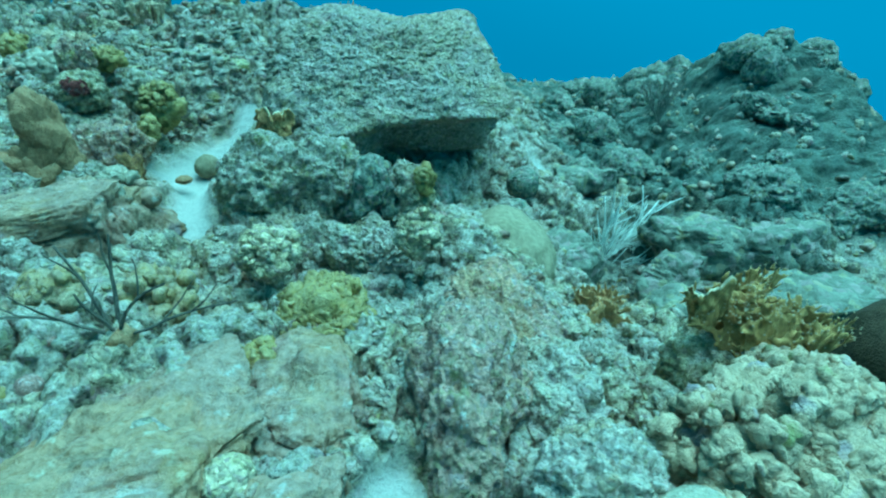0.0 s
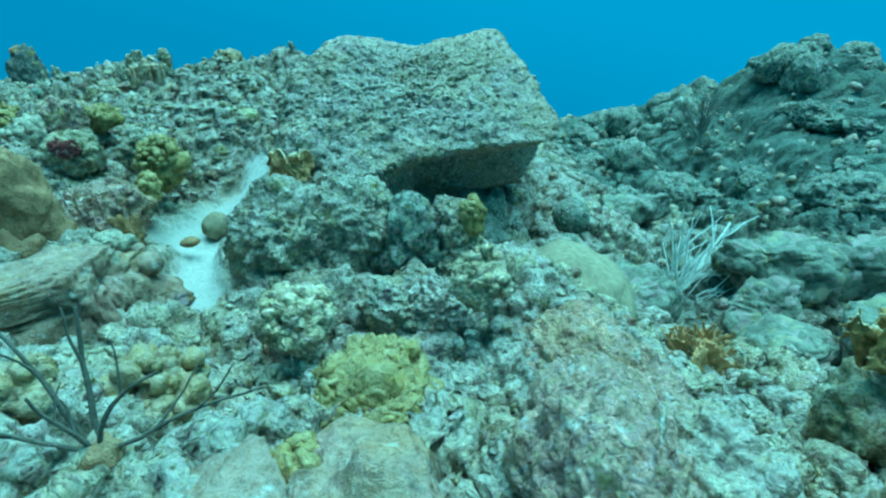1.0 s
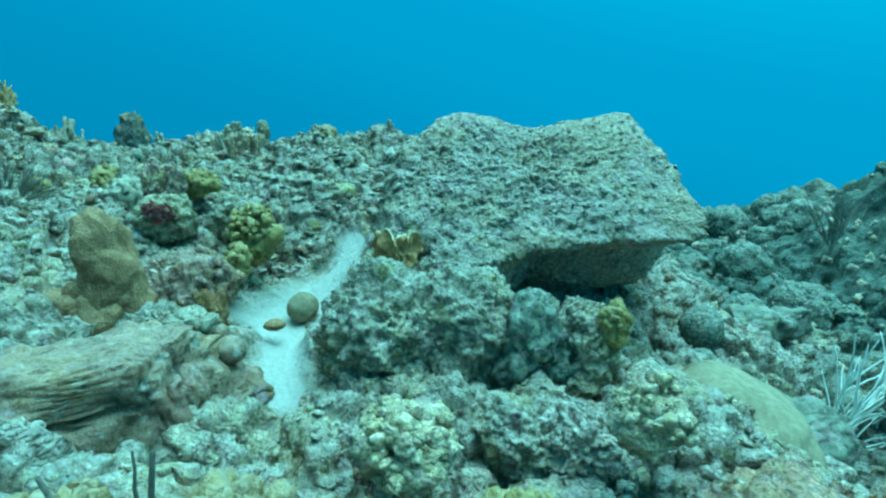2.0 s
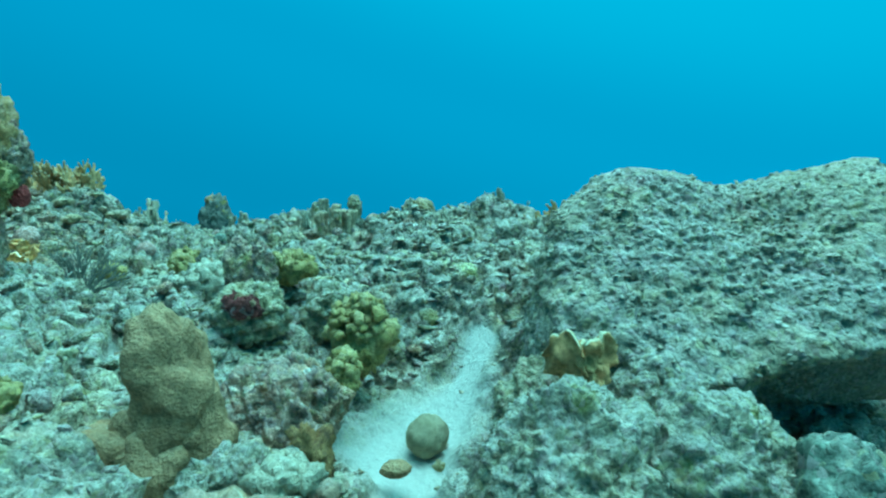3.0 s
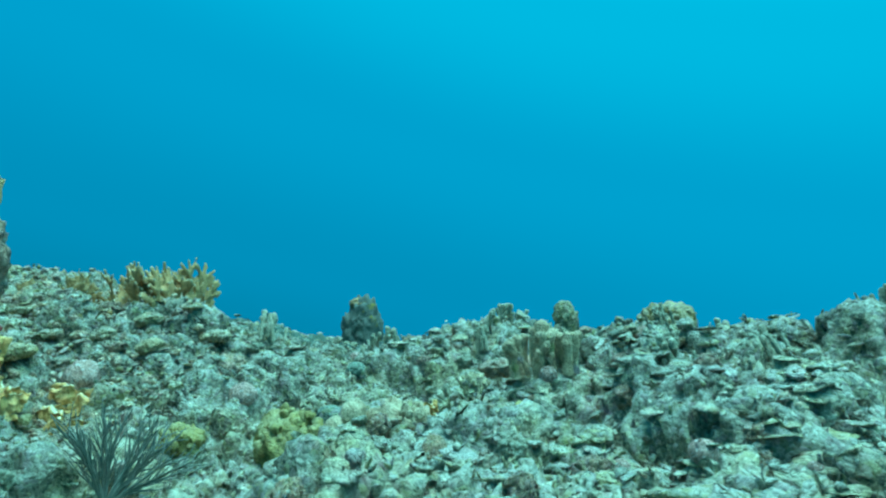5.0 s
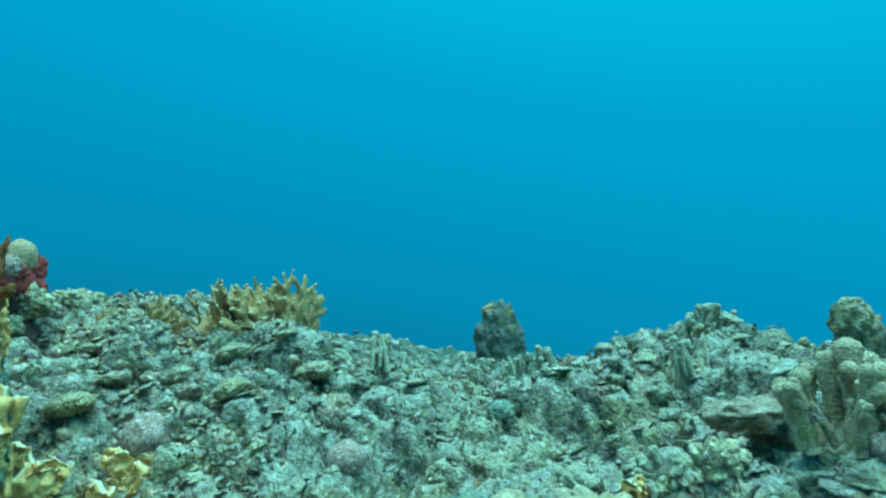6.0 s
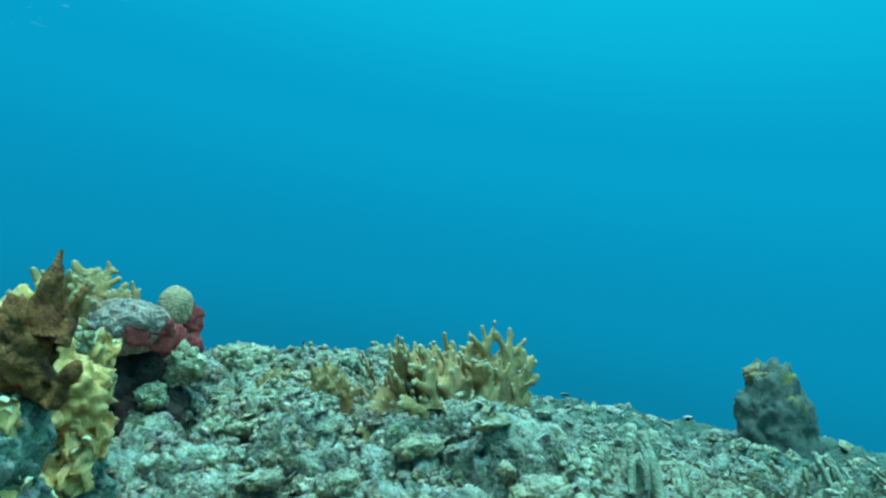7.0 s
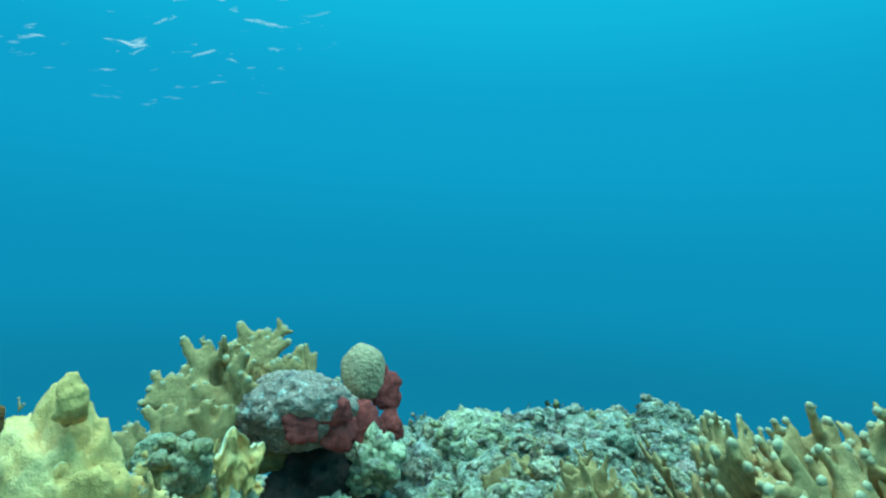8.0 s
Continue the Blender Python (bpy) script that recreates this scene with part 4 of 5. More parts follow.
head("red_sponge", -1.575, 2.502, .842, .048, .016, .034, DARK_RED, "dark red sponge patch", "sponge", 90, 2.5, .2, .4, .08)
lobed_coral("yellow_coral", -1.565, 2.815, .89, .078, .045, .045, 90, .012, 91, YELLOW, "yellow lobed coral on rubble", 1.0, turn=-28)
lobed_coral("green_coral", -1.84, 2.86, .82, .12, .10, .09, 80, .019, 92, PALE, "greenish lobed coral mound", 1.0)
for x, y, z, a, sd in [(-1.74, 2.10, .62, .08, 166), (-1.66, 1.98, .56, .07, 167), (-1.86, 2.22, .70, .07, 168), (-1.95, 2.05, .70, .09, 169), (-1.48, 2.06, .54, .06, 170), (-1.76, 2.34, .72, .06, 171)]:
    rough_rock("coral_rock", x, y, z, a, a * .9, a * .8, CRUST, "brownish craggy rock round the brown coral", "rock", sd, 5, sd * 50 % 360, "craggy rocks round the brown coral")
lobed_coral("yellow_coral", -1.86, 2.02, .78, .05, .045, .04, 40, .011, 172, YELLOW, "small yellow coral patch on rock", 1.0)
brown = thing("brown_coral", -1.54, 2.115, .635, "tall brown coral with a smooth granular skin", "coral")
for dx, dy, dz, a, b, c, sd in [(0, 0, .13, .080, .076, .160, 18), (-.06, -.02, .0, .06, .06, .10, 93), (.05, .02, .02, .055, .06, .12, 135), (-.02, -.05, -.02, .07, .05, .08, 136), (-.13, -.02, -.03, .09, .08, .10, 203)]:
    v, f = lump_mesh(sd, 5, 2.2, .10, .20, .02, (a, b, c))
    o = link_mesh("lobe", v * np.array((a, b, c)), f, BROWN, brown)
    o.location = (dx, dy, dz)
fire_coral(-.60, 4.02, .80, .40, .22, 5, 94, FIRE, "tan fire coral bush behind the boulder", 0, 6)

# ---- the slope beyond the boulder ----
r_s = np.random.default_rng(77)
# these mounds get their hazy tone from colour alone
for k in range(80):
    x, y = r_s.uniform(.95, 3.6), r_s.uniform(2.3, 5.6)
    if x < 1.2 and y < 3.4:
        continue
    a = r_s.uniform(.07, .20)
    rough_rock("reef_mound", x, y, float(base_height(np.array([x]), np.array([y]))[0]) + a * .15, a, a * r_s.uniform(.7, 1), a * r_s.uniform(.6, 1.0), TURF_HAZE, "knobbly mound of old coral, tinted green for water haze", "coral", 500 + k, 5 if y < 3.8 else 4, r_s.uniform(0, 180), "mounds on the slope")
sea_plume(1.62, 3.78, .20, 120, [((.12 * k - .4, .0, 1), .30) for k in range(8)], FEATHER, "faint upright sea fan on the slope", name="sea_fan", twig=.12, width=.003, pairs=7)

# ---- far ridge ----
barrel = thing("barrel_sponge", -3.36, 5.49, .70, "dark barrel sponge standing on the far ridge", "sponge")
v, f = lump_mesh(19, 5, 3, .25, .20, .06, (.13, .13, .24))
o = link_mesh("barrel", v * np.array((.13, .13, .24)), f, SPONGE, barrel)
o.location = (0, 0, .235)
v, f = lump_mesh(27, 4, 3, .3, .3, .08)
o = link_mesh("rim", v * np.array((.06, .055, .03)), f, BROWN, barrel, "brownish ragged rim")
o.location = (0, 0, .455)
v, f = lump_mesh(24, 4, 3, .3, .25, .08)
o = link_mesh("encrusted_foot", v * np.array((.15, .13, .07)), f, TURF_HAZE, barrel, "turf-covered foot")
o.location = (0, 0, .03)
rough_rock("coral_rock", -1.77, 3.88, .86, .11, .09, .06, CRUST, "rock carrying the clump of coral fingers", "rock", 139, 5)
finger_coral(-1.770, 3.90, .935, .095, .115, .0168, 32, 95, CREAM, "clump of stubby upright coral fingers")
rough_rock("coral_rock", -1.75, 4.20, 1.00, .042, .042, .10, CRUST, "upright craggy knob of coral rock", "rock", 96, 5)
lobed_coral("pale_coral", -1.96, 3.44, ground_at(-1.96, 3.44) - .02, .07, .06, .06, 60, .014, 97, PALE, "pale clustered coral mound", 1.1)
rough_rock("coral_rock", -2.255, 3.63, .785, .065, .055, .06, CRUST, "low craggy rock under the pale coral balls", "rock", 212, 5)
head("round_coral", -2.25, 3.635, .872, .040, .037, .042, CREAM, "smooth pale coral ball", "coral", 98, 1.5, .05)
head("round_coral", -2.285, 3.585, .855, .027, .026, .027, CREAM, "smaller smooth pale coral ball", "coral", 140, 1.5, .05)
head("round_coral", -2.36, 3.68, .845, .045, .04, .045, TURF_HAZE, "round turf-covered lump by the pale balls", "coral", 209, 2, .08)
head("round_coral", -2.57, 4.15, ground_at(-2.57, 4.15) + .02, .04, .04, .04, TURF_HAZE, "dark round turf-covered ball on rubble", "coral", 210, 2, .08)
lobed_coral("pale_coral", -2.13, 3.68, .805, .085, .06, .075, 90, .013, 141, CREAM, "mound of clustered pale coral bulbs", 1.1)
lobed_coral("green_coral", -1.956, 3.813, 0.898, .032, .032, .034, 26, .010, 142, GREEN, "small pale green coral ball", 1.0)
lobed_coral("yellow_coral", -1.765, 3.56, .84, .06, .045, .04, 44, .013, 143, YELLOW, "low yellow-green coral crust", 1.0)
plate_coral(-2.121, 3.900, 0.842, .05, .06, 4, 144, FIRE_YELLOW, "small bright yellow tuft of fire coral", 0, .02, .01, .006)
rough_rock("dusty_slab", -1.95, 4.14, .90, .10, .07, .03, SLAB, "pale flat rock over a dark hollow", "rock", 145, 5, 30)
lobed_coral("yellow_coral", -2.36, 3.49, ground_at(-2.36, 3.49) + .02, .075, .065, .065, 70, .014, 99, YELLOW, "yellowish lobed coral mound", 1.0)
sea_plume(-2.69, 3.22, .775, 100, [((-.28 + .95 * k / 17, -.28 + .95 * k / 17, 1.0 - .70 * (k / 17) ** 2), .18 + .02 * (k % 3)) for k in range(18)], FEATHER, "grey bushy sea feather on rubble", name="sea_feather", twig=.075, width=.0028, pairs=6)
head("round_coral", -.77, 3.21, .795, .034, .034, .036, PALE, "pale coral ball on a knobbly foot", "coral", 195, 1.5, .05)
rough_rock("coral_rock", -.76, 3.21, .745, .05, .05, .045, CRUST, "knobbly foot of the pale coral ball", "rock", 196, 4)
fire_coral(-1.36, 4.60, ground_at(-1.36, 4.6) - .01, .22, .10, 4, 197, FIRE, "low tan fire coral on the ridge", 20, 6, depth_m=.14)
lobed_coral("ochre_coral", -1.44, 4.52, ground_at(-1.44, 4.52), .085, .07, .06, 70, .014, 198, OCHRE, "ochre lobed coral on the ridge top", 1.0)
head("round_coral", -3.198, 3.518, 1.037, .055, .055, .055, GREY, "pale grey coral ball", "coral", 102, 1.5, .05)

r_f = np.random.default_rng(31)
finger = finger_coral(-2.05, 4.25, ground_at(-2.05, 4.25), .06, .085, .010, 12, 130, PALE, "small clump of broken coral fingers", "finger clumps on the ridge")
for k in range(30):
    x, y = r_f.uniform(-3.1, -.7), r_f.uniform(3.9, 5.3)
    copy_thing(finger, pose(x, y, ground_at(x, y) + .01, r_f.uniform(-20, 20), r_f.uniform(-20, 20), r_f.uniform(0, 360)) @ Matrix.Scale(r_f.uniform(.6, 1.3), 4))
small = [lobed_coral("yellow_coral", -2.78, 3.52, ground_at(-2.78, 3.52), .06, .055, .05, 34, .014, 131, YELLOW, "small yellow-olive lobed coral", 1.0),
         lobed_coral("pale_coral", -2.20, 3.02, ground_at(-2.2, 3.02), .055, .05, .05, 34, .013, 132, PALE, "small pale lobed coral", 1.0),
         head("round_coral", -2.75, 3.75, ground_at(-2.75, 3.75) + .02, .045, .045, .042, GREY, "small grey coral ball on rubble", "coral", 133, 1.6, .08, .08, .01, 3),
         head("crusted_stone", -2.95, 3.90, ground_at(-2.95, 3.9) + .02, .06, .05, .05, PINK, "mauve crusted stone among rubble", "stone", 134, 3.5, .4, .25, .05, 4)]
for k, o in enumerate(small):
    tagged(o, group="small corals among the rubble")
for k in range(96):
    zone = ((-1.1, .4, .7, 1.9), (-3.6, -1.25, 2.7, 4.6), (-4.3, -3.3, 3.5, 4.1), (-2.2, -1.2, 3.2, 3.9))[k % 4 if k < 80 else 1]
    x, y = r_f.uniform(zone[0], zone[1]), r_f.uniform(zone[2], zone[3])
    if float(sand_mask(np.array([x]), np.array([y]))[0]) < .1:
        copy_thing(small[(1, 2, 3, 1, 2, 0 if x < -2.4 else 3, 3)[k % 7]], pose(x, y, ground_at(x, y) + .012, 0, 0, r_f.uniform(0, 360)) @ Matrix.Scale(r_f.uniform(.30, .60) * (1.15 if y > 4 else 1), 4))

lumps = [rough_rock("reef_lump", -2.3 + .2 * k, 4.0, ground_at(-2.3 + .2 * k, 4.0) + .02, .06, .05, .05, (RUBBLE, CRUST, RUBBLE, PINK)[k], "craggy lump of old coral on the reef", "coral", 600 + k, 3, 0, "old coral lumps") for k in range(4)]
for k in range(170):
    zone = ((-2.6, -.9, 2.7, 4.6), (-3.6, -1.3, 3.2, 5.0), (-.9, .5, .9, 1.9), (-2.4, -1.65, 1.95, 2.75))[0 if k % 7 < 2 else 1 if k % 7 < 4 else 2 if k % 7 < 5 else 3]
    x, y = r_f.uniform(zone[0], zone[1]), r_f.uniform(zone[2], zone[3])
    if float(sand_mask(np.array([x]), np.array([y]))[0]) < .1:
        copy_thing(lumps[k % 4], pose(x, y, ground_at(x, y) + .015, r_f.uniform(-30, 30), r_f.uniform(-30, 30), r_f.uniform(0, 360)) @ Matrix.Scale(r_f.uniform(.30, .65) * (1.15 if y > 4 else 1), 4) @ Matrix.Diagonal((1.15, .85, .55, 1)))

# ---- the last mound ----
fire_coral(-3.43, 4.03, 1.18, .24, .29, 8, 103, FIRE, "tall thicket of tan fire coral fingers with pale tips", -40, 7, thick=.068, depth_m=.20)
plate_coral(-3.42, 4.11, 1.17, .06, .11, 3, 200, FIRE, "tan plate at the foot of the fire coral thicket", 40, .02, .012, .010)
fire_coral(-3.57, 3.78, 1.33, .10, .13, 3, 121, FIRE, "small tan fire coral clump on rubble", 30, 4, depth_m=.08)
fire_coral(-3.85, 3.86, 1.30, .18, .15, 2, 104, FIRE, "small tan fire coral clump", 10, 4, depth_m=.08)
fire_coral(-3.407, 3.072, 1.554, .04, .085, 1, 160, FIRE, "pale-tipped fire coral sprig behind the yellow plates", 80, 2, depth_m=.02)
rough_rock("coral_rock", -3.411, 3.077, 1.426, .10, .10, .12, TURF_HAZE, "turf-covered shoulder of reef rock", "rock", 161, 5)
fire_coral(-3.76, 3.275, 1.52, .12, .215, 5, 105, FIRE, "tan fire coral with knobbed pale tips", 70, 4, depth_m=.06, thick=.085)
fire_coral(-3.68, 3.20, 1.50, .10, .14, 3, 199, FIRE, "stubby tan fire coral beside the grey coral", 70, 4, depth_m=.06, thick=.10)
head("grey_coral", -3.70, 3.355, 1.555, .10, .092, .062, GREY, "rounded grey pitted coral mound", "coral", 21, 2.4, .09, .20, .03, 6)
head("round_coral", -3.78, 3.478, 1.61, .042, .042, .055, TAN, "small rounded tan coral knob", "coral", 22, 2, .05, .05, .01, 4)
for x, y, z, a, b, c, sd in [(-3.624, 3.405, 1.545, 0.017, 0.04, 0.03, 106), (-3.616, 3.369, 1.521, 0.017, 0.03, 0.025, 107), (-3.723, 3.465, 1.516, 0.017, 0.033, 0.04, 114), (-3.768, 3.511, 1.574, 0.017, 0.033, 0.04, 115), (-3.641, 3.422, 1.508, 0.017, 0.03, 0.03, 116), (-3.768, 3.516, 1.511, 0.017, 0.018, 0.035, 117)]:
    head("red_sponge", x, y, z, a * .6, b, c, RED, "crimson sponge crusting the grey coral", "sponge", sd, 2.2, .12, .28, .03, 4, 8, "crimson sponge crusts")
head("green_coral", -3.665, 3.40, 1.385, .03, .03, .028, GREEN, "small pale green lump below the grey coral", "coral", 146, 3.5, .5, .4, .1)
head("green_coral", -3.72, 3.475, 1.455, .045, .045, .045, GREEN, "pale green coral lump", "coral", 108, 4, .5, .4, .10)
for x, y, z, a, sd in [(-3.573, 3.211, 1.419, 0.055, 180), (-3.521, 3.267, 1.432, 0.045, 181), (-3.652, 3.170, 1.503, 0.040, 182)]:
    rough_rock("coral_rock", x, y, z, a, a, a, CRUST, "grey-brown crusted rock between the corals", "rock", sd, 5, sd * 50 % 360, "crusted rocks between the corals")
fire_coral(-3.49, 3.215, 1.42, .11, .11, 4, 207, FIRE_YELLOW, "stubby yellow fire coral before the grey coral", 70, 4, depth_m=.07, thick=.11)
fire_coral(-3.60, 3.215, 1.46, .09, .10, 3, 208, FIRE_YELLOW, "stubby yellow fire coral beside the dark base", 60, 4, depth_m=.05, thick=.11)
plate_coral(-3.524, 3.286, 1.470, .05, .08, 4, 183, FIRE_YELLOW, "small yellow plates of fire coral", 80, .02, .012, .008)
lobed_coral("pale_coral", -3.466, 3.240, 1.484, .03, .03, .03, 40, .008, 184, OCHRE, "small clustered ochre coral", 1.0)
rough_rock("coral_rock", -3.745, 3.38, 1.39, .075, .11, .135, MAROON_SHADE, "maroon crusted base of the grey coral, darkened as overhang shade", "rock", 109, 5)
lobed_coral("green_coral", -4.12, 3.72, 1.38, .13, .11, .12, 90, .020, 110, GREEN, "greenish white lobed coral mound", 1.0)
lobed_coral("green_coral", -3.913, 3.677, 1.431, .065, .06, .06, 90, .011, 173, GREEN, "greenish knobbly coral beside the grey coral", 1.0)
head("round_coral", -3.573, 3.782, 1.246, .024, .024, .024, PALE, "small smooth pale coral ball", "coral", 174, 1.5, .05)
lobed_coral("pale_coral", -3.599, 3.653, 1.247, .045, .04, .04, 60, .010, 175, OCHRE, "small ochre clustered coral", 1.0)
lobed_coral("green_coral", -3.526, 3.710, 1.245, .035, .03, .03, 40, .009, 176, GREEN, "low pale green coral patch", 1.0)
fire_coral(-3.80, 3.70, 1.37, .10, .09, 2, 177, FIRE, "stubby tan fire coral sprigs", 50, 4, depth_m=.06)
fire_coral(-3.95, 3.80, 1.40, .10, .10, 2, 178, FIRE, "stubby tan fire coral clump", 70, 4, depth_m=.06)
fire_coral(-3.60, 3.98, 1.26, .14, .13, 3, 179, FIRE, "low tan fire coral fingers before the thicket", 40, 5, depth_m=.08)
pillar = thing("crusted_pillar", -2.735, 2.905, .99, "overhanging pillar of yellow and purple crusted rock", "rock")
for name_p, dx, dy, dz, a, b, c, m_p, sd, lab in [("top", .02, .01, .44, .12, .11, .21, PILLAR_CRUST, 20, ""), ("yellow_crust", .05, -.03, .30, .10, .10, .12, YELLOW, 118, "yellow coral crust"), ("stem", -.05, -.03, .06, .09, .09, .22, PINK, 111, "purplish crusted stem"), ("mauve_crust", .10, .04, .38, .055, .06, .10, PINK, 119, "mauve crust"), ("red_crust", .10, .05, .22, .025, .035, .035, RED, 163, "dark red crust")]:
    v, f = lump_mesh(sd, 5, 4, .35, .2, .06, (a, b, c))
    o = link_mesh(name_p, v * np.array((a, b, c)), f, m_p, pillar, lab)
    o.location = (dx, dy, dz)
rough_rock("coral_rock", -3.10, 3.15, 1.22, .06, .075, .20, TURF_HAZE, "dark turf-covered rock under the orange sponge", "rock", 147, 6)
rough_rock("coral_rock", -3.34, 3.20, 1.22, .06, .08, .17, TURF_HAZE, "dark turf-covered rock under the yellow plates", "rock", 162, 5)
yellow_plates = plate_coral(-3.30, 3.185, 1.37, .10, .155, 6, 112, FIRE_YELLOW, "folded mustard-yellow plates of fire coral", 80, .032, .022, .013, (.062, .045, .12))
v, f = lump_mesh(204, 4, 2.0, .2, .2, .04)
o = link_mesh("knob", v * np.array((.013, .013, .020)), f, FIRE_YELLOW, yellow_plates)
o.location = yellow_plates.matrix_world.inverted() @ Vector((-3.266, 3.202, 1.548))
plate_coral(-3.28, 3.24, 1.36, .06, .09, 5, 113, FIRE_YELLOW, "lower yellow blades of fire coral", 60, .025, .018, .010, (.045, .035, .05))
plate_coral(-3.065, 3.165, 1.14, .09, .20, 6, 211, FIRE_YELLOW, "tall yellow plates of fire coral below the sponge", 70, .03, .022, .012, (.045, .045, .10))
plate_coral(-3.100, 3.141, 1.353, .09, .12, 4, 148, FIRE_YELLOW, "yellow plates low on the dark rock", 70, .025, .02, .012)
plate_coral(-3.088, 3.167, 1.244, .07, .12, 4, 164, FIRE_YELLOW, "yellow folded plates at the foot of the dark rock", 50, .025, .02, .012)
plate_coral(-3.13, 3.42, 1.00, .11, .09, 6, 149, FIRE_YELLOW, "low yellow folded plates on rubble", 20, .035, .014, .008)
plate_coral(-3.19, 3.27, 1.05, .11, .11, 6, 185, FIRE_YELLOW, "upright yellow folded plates on rubble", 50, .035, .016, .009)
for x, y, z, a, sd in [(-3.40, 3.55, 1.20, .055, 150), (-3.28, 3.66, 1.18, .05, 151), (-3.52, 3.72, 1.28, .045, 152), (-3.25, 3.82, 1.21, .06, 153), (-3.45, 3.86, 1.29, .055, 154), (-3.58, 3.58, 1.30, .05, 155), (-3.12, 3.72, 1.12, .06, 156), (-3.72, 3.70, 1.38, .05, 157), (-3.36, 3.42, 1.16, .06, 158), (-3.02, 3.92, 1.12, .06, 159)]:
    rough_rock("reef_rock", x, y, z - .012, a * .95, a * .8, a * .42, WARM_LIT, "craggy overhanging lump of old reef rock", "rock", sd, 5, sd * 40 % 360, "overhanging lumps of the last mound")


def orange_sponge(x, y, z):
    """A ragged body with pointed horns, each a part."""
    e = thing("orange_sponge", x, y, z, "rust-orange horned sponge on yellow fire coral", "sponge", 0)
    r = np.random.default_rng(9)
    v, f = lump_mesh(206, 5, 2.2, .35, .35, .08, (.8, 1.1, 1.5))
    body = link_mesh("body", v * np.array((.034, .044, .056)), f, ORANGE, e)
    body.location = (-.012, -.012, .008)
    for at, heading, length, width in [((0, .012, .03), (.10, .16, 1), .112, .026), ((0, .030, .02), (.12, .45, 1), .080, .018), ((-.02, -.035, .03), (-.05, -.25, 1), .085, .020), ((.005, -.01, 0), (.30, -.05, .9), .070, .020), ((.01, .025, -.05), (.35, .35, .5), .055, .018)]:
        pts, rad = wand(r, at, heading, length, width, 0.035, 11)
        rad = width * (1.35 - 1.22 * np.linspace(0, 1, 11) ** 0.85) * (1 + .10 * r.normal(size=11))
        v, f, t = tube(pts, rad, 18, 0.7)
        nrm = v - pts[np.minimum(np.repeat(np.arange(13), 18)[:len(v)], 10)]
        v = v + 0.010 * fbm(v * 55, 3, 8)[:, None] * nrm / (np.linalg.norm(nrm, axis=1)[:, None] + 1e-6)
        link_mesh("horn", v, f, ORANGE, e)
    return e


orange_sponge(-3.085, 3.185, 1.425)

# ---- the water's surface ----
SURF = bpy.data.materials.new("painted_glint_surface")
SURF.use_nodes = True
sn, sl = SURF.node_tree.nodes, SURF.node_tree.links
sn.remove(sn["Principled BSDF"])
# painted glints: streaky noise switches the sheet from clear to glowing
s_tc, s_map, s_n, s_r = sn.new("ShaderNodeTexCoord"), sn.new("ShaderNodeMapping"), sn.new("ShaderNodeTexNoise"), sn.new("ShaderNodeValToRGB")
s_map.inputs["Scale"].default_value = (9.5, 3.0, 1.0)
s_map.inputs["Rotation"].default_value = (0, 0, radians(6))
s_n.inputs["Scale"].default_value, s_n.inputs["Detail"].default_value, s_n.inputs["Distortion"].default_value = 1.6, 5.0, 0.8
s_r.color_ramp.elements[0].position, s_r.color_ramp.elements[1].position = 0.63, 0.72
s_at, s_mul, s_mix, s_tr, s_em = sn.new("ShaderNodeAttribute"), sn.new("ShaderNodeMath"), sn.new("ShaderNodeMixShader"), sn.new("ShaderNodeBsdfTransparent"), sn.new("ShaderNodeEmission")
s_at.attribute_name, s_mul.operation = "glint_mask", "MULTIPLY"
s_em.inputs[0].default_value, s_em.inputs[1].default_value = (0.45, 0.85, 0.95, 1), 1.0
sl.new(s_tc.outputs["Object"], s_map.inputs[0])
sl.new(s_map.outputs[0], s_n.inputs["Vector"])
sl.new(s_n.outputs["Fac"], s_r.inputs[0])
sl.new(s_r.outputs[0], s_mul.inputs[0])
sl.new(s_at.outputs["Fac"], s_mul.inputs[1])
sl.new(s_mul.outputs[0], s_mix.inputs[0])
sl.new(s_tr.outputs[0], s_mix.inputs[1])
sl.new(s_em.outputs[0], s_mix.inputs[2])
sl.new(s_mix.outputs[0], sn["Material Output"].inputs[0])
sx, sy = np.meshgrid(np.linspace(-16, 12, 141), np.linspace(-8, 16, 121))
sp = np.stack([sx.ravel(), sy.ravel(), 0 * sx.ravel()], -1)
sz = 3.55 + 0.05 * fbm(sp * np.array((0.9, 2.0, 1)), 3, 70)
si = np.arange(141 * 121).reshape(121, 141)
# the glow is kept to a round patch placed to fit the camera's view
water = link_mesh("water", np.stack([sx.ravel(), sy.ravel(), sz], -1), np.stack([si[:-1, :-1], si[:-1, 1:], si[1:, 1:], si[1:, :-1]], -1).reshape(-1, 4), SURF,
                  glint_mask=np.clip(1.6 - np.hypot(sp[:, 0] + 4.75, sp[:, 1] - 2.75) / 0.6, 0, 1))
tagged(water, "rippled underside of the sea surface with painted glowing glints", "water", kind="structure")

# ---- rubble ----


def finger_mesh(seed):
    """A broken finger of branching coral."""
    r = np.random.default_rng(seed)
    pts, rad = wand(r, (-1, 0, 0), (1, 0, 0.1), 2.0, 0.26, 0.16, 5)
    out = [tube(pts, rad, 5)]
    p2, r2 = wand(r, pts[2], (0.6, 1, 0.4), 0.8, 0.2, 0.1, 3)
    out.append(tube(p2, r2, 5))
    v, f, t = joined(out)
    return v, f


